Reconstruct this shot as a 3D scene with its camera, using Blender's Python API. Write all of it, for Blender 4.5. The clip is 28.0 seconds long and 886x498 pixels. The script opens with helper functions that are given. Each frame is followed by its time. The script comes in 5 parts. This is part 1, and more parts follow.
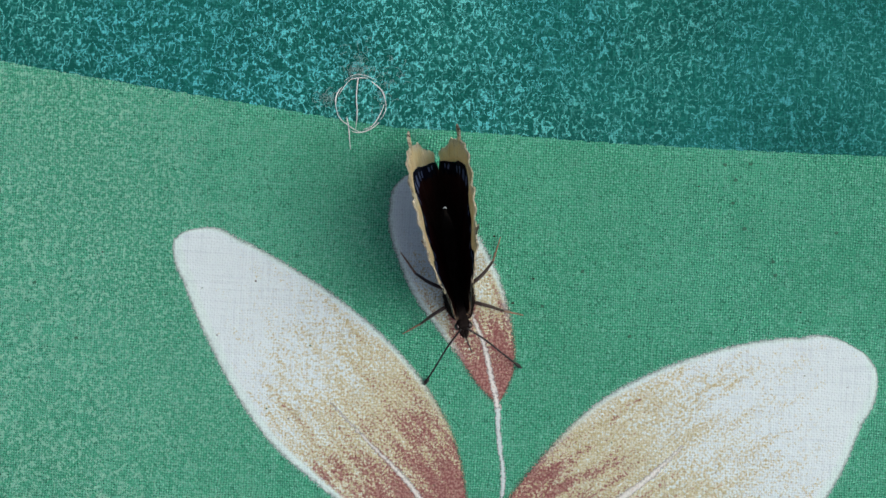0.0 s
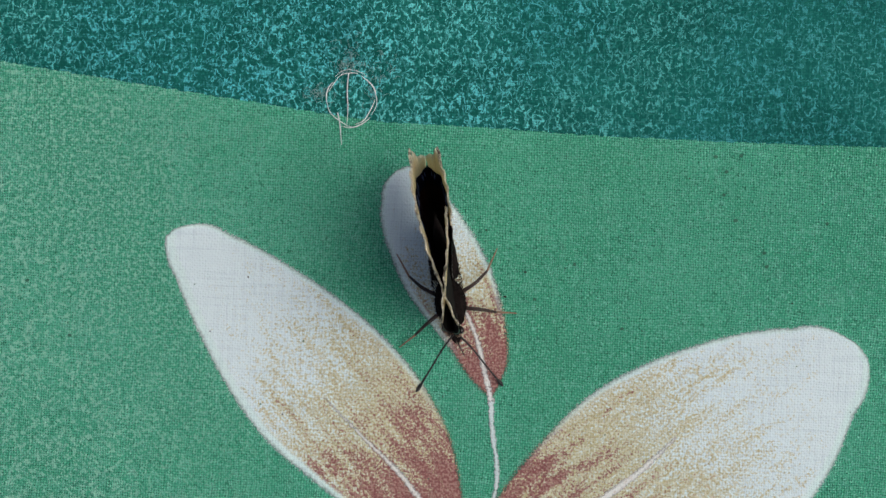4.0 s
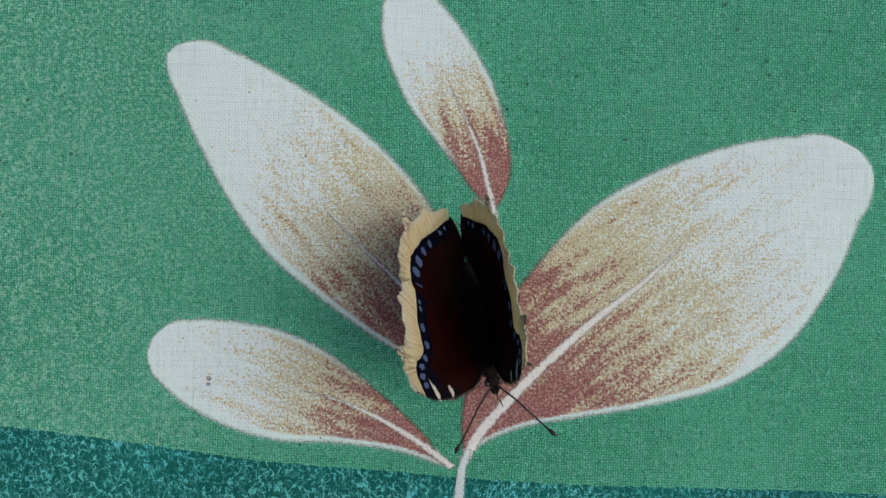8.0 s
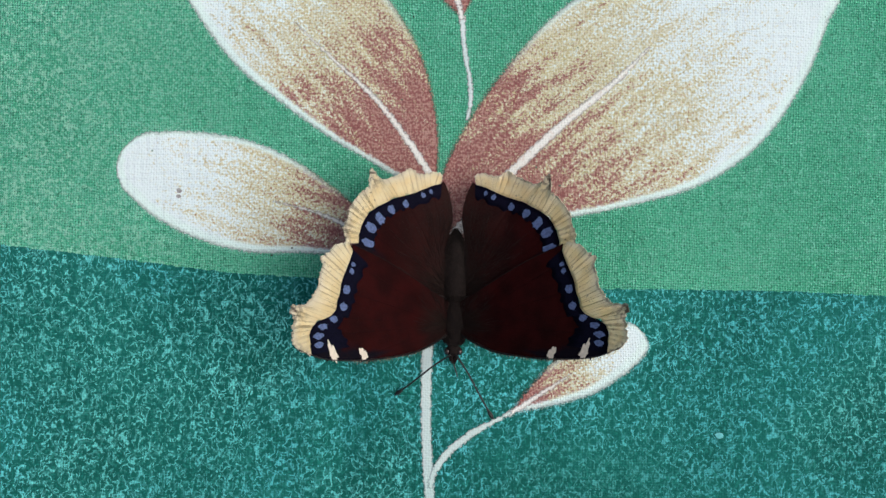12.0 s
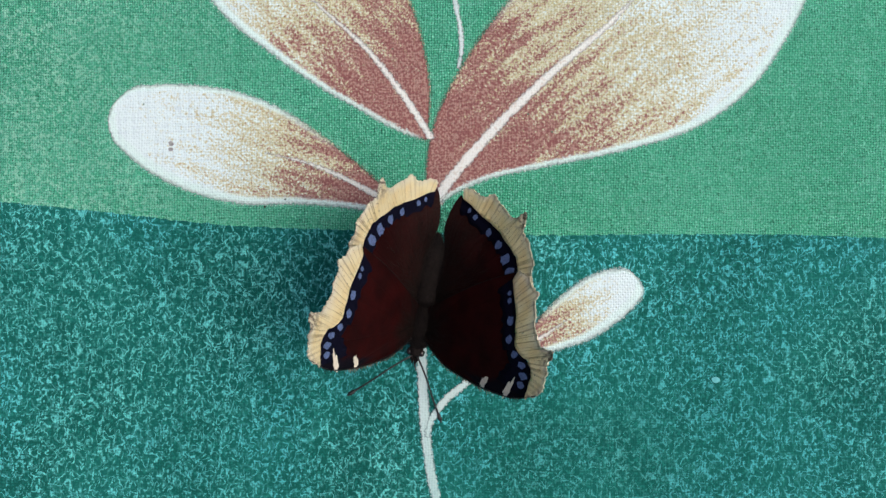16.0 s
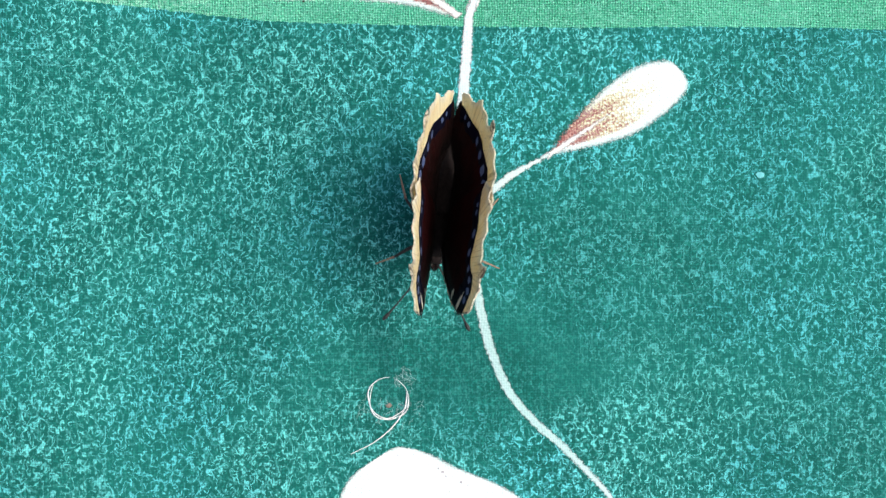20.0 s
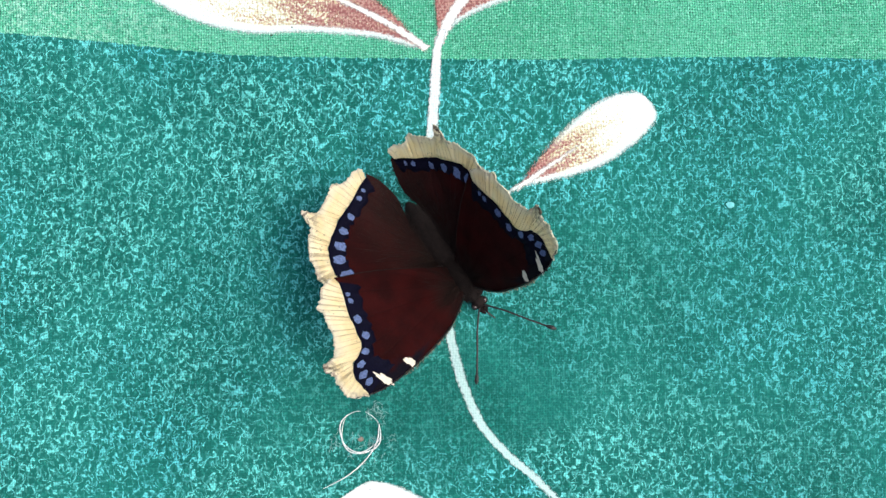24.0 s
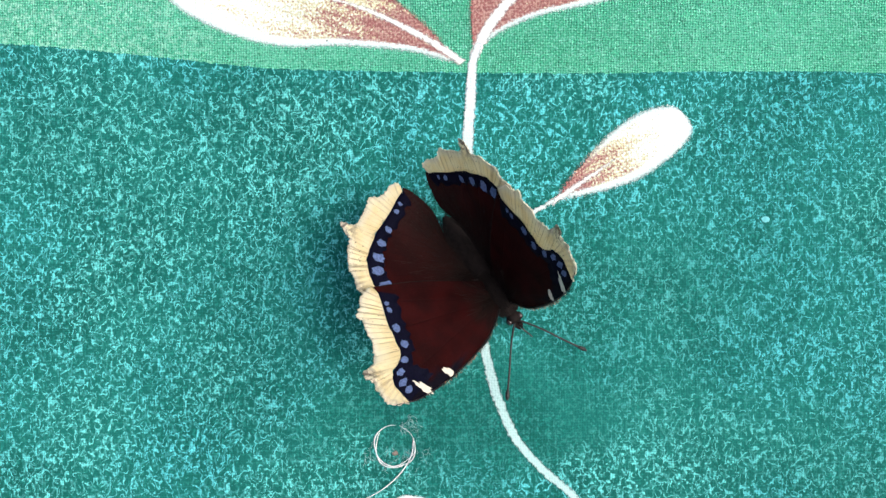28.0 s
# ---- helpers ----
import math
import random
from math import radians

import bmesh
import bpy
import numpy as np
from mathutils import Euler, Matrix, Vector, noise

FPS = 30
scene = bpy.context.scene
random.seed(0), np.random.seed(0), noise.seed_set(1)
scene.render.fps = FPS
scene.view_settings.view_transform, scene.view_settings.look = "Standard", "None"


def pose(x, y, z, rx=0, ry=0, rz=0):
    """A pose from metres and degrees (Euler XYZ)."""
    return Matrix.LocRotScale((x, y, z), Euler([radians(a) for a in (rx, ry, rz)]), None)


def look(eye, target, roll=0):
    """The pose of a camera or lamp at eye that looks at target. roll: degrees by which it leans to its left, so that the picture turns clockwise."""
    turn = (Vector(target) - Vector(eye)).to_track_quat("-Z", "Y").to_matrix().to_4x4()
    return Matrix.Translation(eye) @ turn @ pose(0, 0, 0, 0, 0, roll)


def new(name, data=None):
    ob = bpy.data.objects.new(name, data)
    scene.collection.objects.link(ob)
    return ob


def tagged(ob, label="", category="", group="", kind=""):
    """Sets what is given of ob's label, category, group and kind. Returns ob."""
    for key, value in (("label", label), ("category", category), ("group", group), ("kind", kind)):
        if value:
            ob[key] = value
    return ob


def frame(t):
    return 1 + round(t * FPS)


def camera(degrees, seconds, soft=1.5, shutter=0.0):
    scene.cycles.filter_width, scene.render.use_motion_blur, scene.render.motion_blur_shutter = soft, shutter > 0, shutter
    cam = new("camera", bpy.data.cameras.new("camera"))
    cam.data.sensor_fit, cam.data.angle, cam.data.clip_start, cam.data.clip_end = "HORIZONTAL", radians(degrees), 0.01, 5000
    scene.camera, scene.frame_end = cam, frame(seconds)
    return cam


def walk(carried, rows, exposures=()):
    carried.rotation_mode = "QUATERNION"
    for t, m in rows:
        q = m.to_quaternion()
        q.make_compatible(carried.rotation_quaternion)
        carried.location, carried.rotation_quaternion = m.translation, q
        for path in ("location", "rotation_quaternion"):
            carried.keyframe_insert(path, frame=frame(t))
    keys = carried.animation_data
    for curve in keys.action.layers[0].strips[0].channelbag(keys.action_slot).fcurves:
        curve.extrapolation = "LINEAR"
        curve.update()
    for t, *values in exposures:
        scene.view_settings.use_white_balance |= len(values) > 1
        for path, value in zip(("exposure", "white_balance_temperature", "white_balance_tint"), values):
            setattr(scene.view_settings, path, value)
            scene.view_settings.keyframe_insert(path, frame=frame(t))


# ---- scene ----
MM = 0.001
PATH = [
    (0, -0.00557, 0.08060, 0.14491, 0.38, 0.06, 2.48),
    (0.5, -0.00467, 0.07794, 0.14545, 0.38, -0.01, 2.33),
    (1, -0.00282, 0.07879, 0.14565, 0.47, 0.07, 2.35),
    (1.5, -0.00363, 0.07921, 0.14579, 0.54, -0.01, 2.31),
    (2, -0.00370, 0.08324, 0.14539, 0.32, 0.05, 2.20),
    (2.5, -0.00455, 0.08234, 0.14519, 0.36, -0.04, 2.19),
    (4.5, -0.00410, 0.07706, 0.14513, 0.20, 0.00, 1.92),
    (5, -0.00385, 0.07162, 0.14503, 0.46, 0.11, 1.92),
    (5.5, -0.00191, 0.06422, 0.14487, 0.59, 0.14, 1.80),
    (6, 0.00003, 0.05807, 0.14472, 0.55, 0.03, 1.66),
    (6.5, 0.00299, 0.05427, 0.14454, 0.38, 0.07, 1.68),
    (7, 0.00234, 0.05126, 0.14428, 0.09, 0.16, 1.54),
    (7.5, -0.00029, 0.04755, 0.14450, -0.18, 0.25, 1.35),
    (8, -0.00359, 0.04343, 0.14461, 0.17, 0.03, 1.17),
    (8.5, -0.00112, 0.03727, 0.14425, 0.11, 0.12, 1.18),
    (9, 0.00116, 0.02914, 0.14388, -0.21, 0.02, 1.62),
    (9.5, 0.00266, 0.02222, 0.14365, -0.15, -0.08, 1.38),
    (10, 0.00346, 0.01822, 0.14382, -0.24, -0.12, 0.53),
    (10.5, 0.00310, 0.01183, 0.14388, -0.21, -0.02, 0.34),
    (11, 0.00443, 0.00650, 0.14402, -0.02, 0.20, 0.12),
    (11.5, 0.00271, 0.00616, 0.14409, 0.06, 0.19, 0.12),
    (12, 0.00315, 0.00612, 0.14396, -0.00, 0.23, 0.04),
    (12.5, 0.00253, 0.00611, 0.14418, 0.07, 0.08, -0.17),
    (14.5, 0.00404, 0.00048, 0.14331, 0.14, 0.09, -0.50),
    (15, 0.00205, 0.00031, 0.14339, 0.01, 0.13, -0.68),
    (15.5, 0.00217, -0.00104, 0.14366, 0.03, 0.06, -0.79),
    (16, 0.00411, -0.00410, 0.14381, 0.08, 0.15, -0.89),
    (16.5, 0.00473, -0.00565, 0.14384, 0.05, 0.21, -0.90),
    (17, 0.00290, -0.00955, 0.14384, -0.02, 0.16, -1.00),
    (17.5, 0.00178, -0.01831, 0.14331, -0.02, 0.16, -1.05),
    (18, 0.00107, -0.02122, 0.14294, -0.09, 0.12, -1.11),
    (18.5, -0.00184, -0.03112, 0.14223, -0.19, 0.08, -1.03),
    (19, -0.00423, -0.03654, 0.14224, -0.34, 0.14, -0.99),
    (19.5, -0.00503, -0.03938, 0.14231, -0.29, 0.10, -1.01),
    (20, -0.00448, -0.04285, 0.14225, -0.22, 0.16, -0.99),
    (20.5, -0.00422, -0.04255, 0.14230, -0.16, 0.17, -1.06),
    (21, -0.00415, -0.04002, 0.14203, -0.11, 0.04, -1.50),
    (21.5, -0.00488, -0.03748, 0.14197, -0.28, 0.10, -1.49),
    (23.5, -0.00019, -0.03765, 0.14217, -0.06, -0.10, -1.54),
    (24, 0.00084, -0.03681, 0.14190, -0.15, -0.05, -1.55),
    (24.5, -0.00035, -0.03686, 0.14186, -0.13, 0.01, -1.40),
    (25, -0.00171, -0.03693, 0.14206, -0.04, -0.11, -1.46),
    (25.5, -0.00263, -0.03838, 0.14217, 0.06, -0.00, -1.48),
    (26, -0.00292, -0.03781, 0.14223, 0.04, -0.21, -1.44),
    (26.5, -0.00316, -0.03797, 0.14225, 0.03, -0.14, -1.43),
    (27, -0.00342, -0.03763, 0.14217, 0.05, -0.15, -1.49),
    (27.5, -0.00572, -0.03515, 0.14206, 0.03, -0.03, -1.43),
    (28, -0.00580, -0.03393, 0.14175, -0.16, -0.05, -1.45),
]
cam = camera(62, 28.0, soft=1.5)
walk(cam, [(t, pose(x, y, z, rx, ry, rz)) for t, x, y, z, rx, ry, rz in PATH],
     exposures=[(0, -0.2), (2.5, -0.26), (5, -0.41), (7, -0.5), (9, -0.41), (10, -0.24), (12, 0.02), (15, 0.07), (17, 0.15), (18, 0.42), (20, 0.73), (24, 0.79), (28, 0.79)])

# ---- daylight: bright overcast, strongest from the right ----
world = bpy.data.worlds.new("overcast_sky")
scene.world = world
world.use_nodes = True
wn = world.node_tree
sky = wn.nodes.new("ShaderNodeTexSky")
sky.sky_type, sky.sun_disc = "NISHITA", False
sky.sun_elevation, sky.sun_rotation = radians(56), radians(90)
sky.air_density, sky.dust_density, sky.ozone_density = 0.6, 6.0, 0.3
wn.links.new(sky.outputs["Color"], wn.nodes["Background"].inputs["Color"])
wn.nodes["Background"].inputs["Strength"].default_value = 0.128
sun = new("sun", bpy.data.lights.new("sun", "SUN"))
sun.data.energy, sun.data.angle, sun.data.color = 1.14, radians(48), (0.97, 0.99, 1.0)
sun.matrix_world = look((0.56, 0.0, 0.84), (0, 0, 0))


# ---- node helpers ----
class Mat:
    """A procedural material, node by node."""

    def __init__(self, name, rough=0.8, spec=0.3):
        self.mat = bpy.data.materials.new(name)
        self.mat.use_nodes = True
        self.tree = self.mat.node_tree
        self.bsdf = self.tree.nodes["Principled BSDF"]
        self.out = self.tree.nodes["Material Output"]
        self.bsdf.inputs["Roughness"].default_value = rough
        self.bsdf.inputs["Specular IOR Level"].default_value = spec
        self.coord = self.tree.nodes.new("ShaderNodeTexCoord").outputs["Object"]

    def set(self, sock, v):
        if isinstance(v, bpy.types.NodeSocket):
            self.tree.links.new(v, sock)
        elif isinstance(v, (tuple, list)):
            sock.default_value = (*v, 1.0) if len(v) == 3 and len(sock.default_value) == 4 else v
        else:
            sock.default_value = v

    def math(self, op, a, b=0.0, c=0.0, clamp=False):
        n = self.tree.nodes.new("ShaderNodeMath")
        n.operation, n.use_clamp = op, clamp
        for sock, v in zip(n.inputs, (a, b, c)):
            self.set(sock, v)
        return n.outputs[0]

    def ramp(self, v, lo, hi):
        """0 below lo, 1 above hi, smooth between (or the other way round)."""
        n = self.tree.nodes.new("ShaderNodeMapRange")
        n.interpolation_type = "SMOOTHSTEP"
        flip = lo > hi
        self.set(n.inputs["Value"], v)
        n.inputs["From Min"].default_value, n.inputs["From Max"].default_value = min(lo, hi), max(lo, hi)
        n.inputs["To Min"].default_value, n.inputs["To Max"].default_value = (1, 0) if flip else (0, 1)
        return n.outputs["Result"]

    def mix(self, f, a, b, how="MIX"):
        n = self.tree.nodes.new("ShaderNodeMix")
        n.data_type, n.blend_type = "RGBA", how
        self.set(n.inputs["Factor"], f)
        self.set(n.inputs[6], a)
        self.set(n.inputs[7], b)
        return n.outputs[2]

    def place(self, scale=(1, 1, 1), turn=0.0, shift=(0, 0, 0), src=None):
        n = self.tree.nodes.new("ShaderNodeMapping")
        self.set(n.inputs["Vector"], src or self.coord)
        n.inputs["Scale"].default_value, n.inputs["Location"].default_value = scale, shift
        n.inputs["Rotation"].default_value = (0, 0, radians(turn))
        return n.outputs["Vector"]

    def noise(self, scale, detail=2.0, src=None, rough=0.5, warp=0.0):
        n = self.tree.nodes.new("ShaderNodeTexNoise")
        self.set(n.inputs["Vector"], src or self.coord)
        n.inputs["Scale"].default_value, n.inputs["Detail"].default_value = scale, detail
        n.inputs["Roughness"].default_value, n.inputs["Distortion"].default_value = rough, warp
        return n.outputs["Fac"]

    def warped(self, amount, scale, src=None):
        n = self.tree.nodes.new("ShaderNodeTexNoise")
        self.set(n.inputs["Vector"], src or self.coord)
        n.inputs["Scale"].default_value, n.inputs["Detail"].default_value = scale, 2.0
        a = self.tree.nodes.new("ShaderNodeVectorMath")
        a.operation = "MULTIPLY_ADD"
        self.set(a.inputs[0], n.outputs["Color"])
        a.inputs[1].default_value = (amount,) * 3
        self.set(a.inputs[2], src or self.coord)
        return a.outputs[0]

    def cells(self, scale, src=None, feature="DISTANCE_TO_EDGE"):
        n = self.tree.nodes.new("ShaderNodeTexVoronoi")
        n.voronoi_dimensions, n.feature = "2D", feature
        self.set(n.inputs["Vector"], src or self.coord)
        n.inputs["Scale"].default_value = scale
        return n.outputs["Distance"]

    def attr(self, name):
        n = self.tree.nodes.new("ShaderNodeAttribute")
        n.attribute_name = name
        s = self.tree.nodes.new("ShaderNodeSeparateXYZ")
        self.tree.links.new(n.outputs["Vector"], s.inputs[0])
        return s.outputs["X"], s.outputs["Y"], s.outputs["Z"]

    def xyz(self, src=None):
        s = self.tree.nodes.new("ShaderNodeSeparateXYZ")
        self.set(s.inputs[0], src or self.coord)
        return s.outputs["X"], s.outputs["Y"], s.outputs["Z"]

    def bump(self, height, strength, distance):
        n = self.tree.nodes.new("ShaderNodeBump")
        self.set(n.inputs["Height"], height)
        n.inputs["Strength"].default_value, n.inputs["Distance"].default_value = strength, distance
        self.tree.links.new(n.outputs["Normal"], self.bsdf.inputs["Normal"])

    def colour(self, v):
        self.set(self.bsdf.inputs["Base Color"], v)
        return self.mat

    def fade(self, f):
        """Lets the surface dissolve where f is 0."""
        t = self.tree.nodes.new("ShaderNodeBsdfTransparent")
        m = self.tree.nodes.new("ShaderNodeMixShader")
        self.set(m.inputs[0], f)
        self.tree.links.new(t.outputs[0], m.inputs[1])
        self.tree.links.new(self.bsdf.outputs[0], m.inputs[2])
        self.tree.links.new(m.outputs[0], self.out.inputs["Surface"])


PITCH = 0.00050  # one thread to the next


def weave(m):
    """The plain weave: height of the threads, and how far a spot lies in a gap between them."""
    src = m.warped(0.0004, 420, m.warped(0.0013, 170))
    x, y, _ = m.xyz(m.place(turn=1.5, src=src))
    k = math.pi / PITCH
    a, b = m.math("SINE", m.math("MULTIPLY", x, k)), m.math("SINE", m.math("MULTIPLY", y, k))
    over = m.math("MULTIPLY", a, b)
    crown = m.math("ADD", m.math("MULTIPLY", m.math("ABSOLUTE", a), 1.08), m.math("MULTIPLY", m.math("ABSOLUTE", b), 0.92))
    height = m.math("ADD", m.math("MULTIPLY", over, 0.35), m.math("MULTIPLY", crown, 0.5))
    # recess mask: every print darkens its colour here for the shade between threads
    gap = m.math("MULTIPLY", m.ramp(crown, 1.0, 0.42), m.ramp(m.noise(1100, 1.0), 0.25, 0.6))
    # slubs: single threads that run thicker or paler
    slub = m.math("ADD", m.noise(1.0, 1.0, m.place((90, 2100, 1), 1.5)), m.noise(1.0, 1.0, m.place((2100, 90, 1), 1.5)))
    return height, gap, m.math("SUBTRACT", slub, 1.0)


def cloth_dark():
    m = Mat("teal_printed_cotton", 0.9, 0.12)
    height, gap, slub = weave(m)
    patch = m.noise(38, 3.0)
    base = m.mix(m.ramp(patch, 0.35, 0.65), (0.005, 0.090, 0.073), (0.008, 0.125, 0.102))
    base = m.mix(m.ramp(m.noise(1700, 2.0), 0.50, 0.68), base, (0.012, 0.168, 0.140))
    # short squiggles of paler print, of uneven density
    src = m.place((1.0, 0.72, 1), -24, src=m.warped(0.0008, 1000))
    dens = m.ramp(m.noise(1.0, 3.0, m.place((16, 46, 1))), 0.36, 0.62)
    x, y, _ = m.xyz()
    worn = m.math("SQRT", m.math("ADD", m.math("POWER", m.math("MULTIPLY_ADD", x, 1 / 0.034, 0.03), 2.0), m.math("POWER", m.math("MULTIPLY_ADD", y, 1 / 0.0135, 4.95), 2.0)))
    faint = m.math("MULTIPLY", m.ramp(x, 0.0, 0.07), m.ramp(y, 0.08, 0.10))
    worn = m.ramp(m.math("ADD", worn, m.math("MULTIPLY", m.math("SUBTRACT", m.noise(90, 2.0), 0.5), 1.2)), 0.45, 1.25)
    bend = m.math("ABSOLUTE", m.math("SUBTRACT", m.noise(540, 1.0, src, warp=0.7), 0.5))
    worm = m.math("MULTIPLY", m.ramp(bend, 0.043, 0.015), m.ramp(m.noise(900, 1.0), 0.43, 0.52))
    bend2 = m.math("ABSOLUTE", m.math("SUBTRACT", m.noise(640, 1.0, m.place(shift=(0.2, 0.4, 0), src=src), warp=0.7), 0.5))
    worm2 = m.math("MULTIPLY", m.ramp(bend2, 0.038, 0.013), m.ramp(m.noise(1050, 1.0, m.place(shift=(0.7, 0.1, 0))), 0.45, 0.54))
    net = m.math("MULTIPLY", m.ramp(m.cells(580, src), 0.13, 0.05), m.ramp(m.noise(780, 1.0), 0.47, 0.56))
    mark = m.math("MAXIMUM", m.math("MAXIMUM", worm, m.math("MULTIPLY", net, 0.25)), m.math("MULTIPLY", worm2, 0.74))
    mark = m.math("MULTIPLY", mark, m.math("MULTIPLY", m.math("MULTIPLY_ADD", dens, 0.26, 0.74), m.math("MULTIPLY_ADD", worn, 0.85, 0.15)))
    mark = m.math("MULTIPLY", mark, m.math("MULTIPLY_ADD", faint, -0.42, 1.0))
    thick = m.math("MULTIPLY", m.ramp(y, 0.08, 0.10), m.math("MULTIPLY_ADD", m.math("MULTIPLY", m.ramp(x, -0.065, -0.02), m.ramp(x, 0.025, -0.015)), 0.55, -0.14))
    thin = m.math("MULTIPLY", m.math("MULTIPLY", m.ramp(x, 0.03, 0.07), m.ramp(y, 0.02, -0.01)), -0.25)
    mark = m.math("MINIMUM", m.math("MULTIPLY", mark, m.math("ADD", m.math("ADD", thick, thin), 1.0)), 1.0)
    rub = m.math("SQRT", m.math("ADD", m.math("POWER", m.math("MULTIPLY_ADD", x, 1 / 0.026, -1.1), 2.0), m.math("POWER", m.math("MULTIPLY_ADD", y, 1 / 0.020, 2.4), 2.0)))
    rub = m.ramp(m.math("ADD", rub, m.math("MULTIPLY", m.math("SUBTRACT", m.noise(110, 2.0), 0.5), 1.3)), 0.5, 1.3)
    mark = m.math("MULTIPLY", mark, m.math("MULTIPLY_ADD", rub, 0.5, 0.5))
    stitch = m.ramp(m.math("ADD", height, m.math("MULTIPLY", m.noise(2300, 1.0), 0.7)), 0.78, 1.12)
    mark = m.math("MULTIPLY", mark, m.math("MULTIPLY_ADD", stitch, 0.36, 0.58))
    col = m.mix(mark, base, m.mix(m.ramp(m.noise(22, 2.0), 0.4, 0.6), (0.175, 0.72, 0.69), (0.125, 0.64, 0.70)))
    # shade in the thread gaps is mixed into the teal
    col = m.mix(m.math("MULTIPLY", gap, 0.42), col, (0.003, 0.040, 0.035))
    col = m.mix(m.math("MULTIPLY", m.ramp(slub, 0.02, 0.3), 0.16), col, (0.06, 0.38, 0.35))
    m.bump(m.math("ADD", height, m.math("MULTIPLY", slub, 0.5)), 0.45, 0.0002)
    return m.colour(col)


def cloth_light():
    m = Mat("light_green_printed_cotton", 0.9, 0.12)
    height, gap, slub = weave(m)
    base = m.mix(m.ramp(m.noise(30, 3.0), 0.3, 0.7), (0.052, 0.368, 0.210), (0.078, 0.44, 0.266))
    base = m.mix(m.ramp(m.noise(1500, 3.0, rough=0.8), 0.50, 0.64), base, (0.18, 0.57, 0.41))
    base = m.mix(m.ramp(m.noise(1300, 2.0, m.place(shift=(0.3, 0.1, 0))), 0.56, 0.70), base, (0.04, 0.26, 0.155))
    # highlight on the thread crowns and shade in the gaps, both painted in
    base = m.mix(m.math("MULTIPLY", m.ramp(height, 0.78, 1.1), 0.55), base, (0.19, 0.58, 0.41))
    base = m.mix(gap, base, (0.003, 0.045, 0.025))
    base = m.mix(m.math("MULTIPLY", m.ramp(slub, 0.02, 0.3), 0.3), base, (0.20, 0.56, 0.41))
    gx, gy, _ = m.xyz()
    bare = m.math("MULTIPLY", m.ramp(m.math("MULTIPLY_ADD", m.noise(26, 2.0), 0.06, gx), 0.015, -0.05), m.ramp(m.noise(1250, 3.0, m.place(shift=(0.5, 0.2, 0)), rough=0.8), 0.50, 0.60))
    base = m.mix(m.math("MULTIPLY", bare, 0.85), base, (0.31, 0.66, 0.50))
    dirt = m.math("MULTIPLY", m.ramp(m.noise(330, 4.0, rough=0.75), 0.66, 0.76), m.ramp(m.noise(42, 2.0), 0.48, 0.62))
    base = m.mix(m.math("MULTIPLY", dirt, 0.5), base, (0.06, 0.12, 0.085))
    m.bump(m.math("ADD", height, m.math("MULTIPLY", slub, 0.6)), 1.0, 0.0003)
    return m.colour(base)


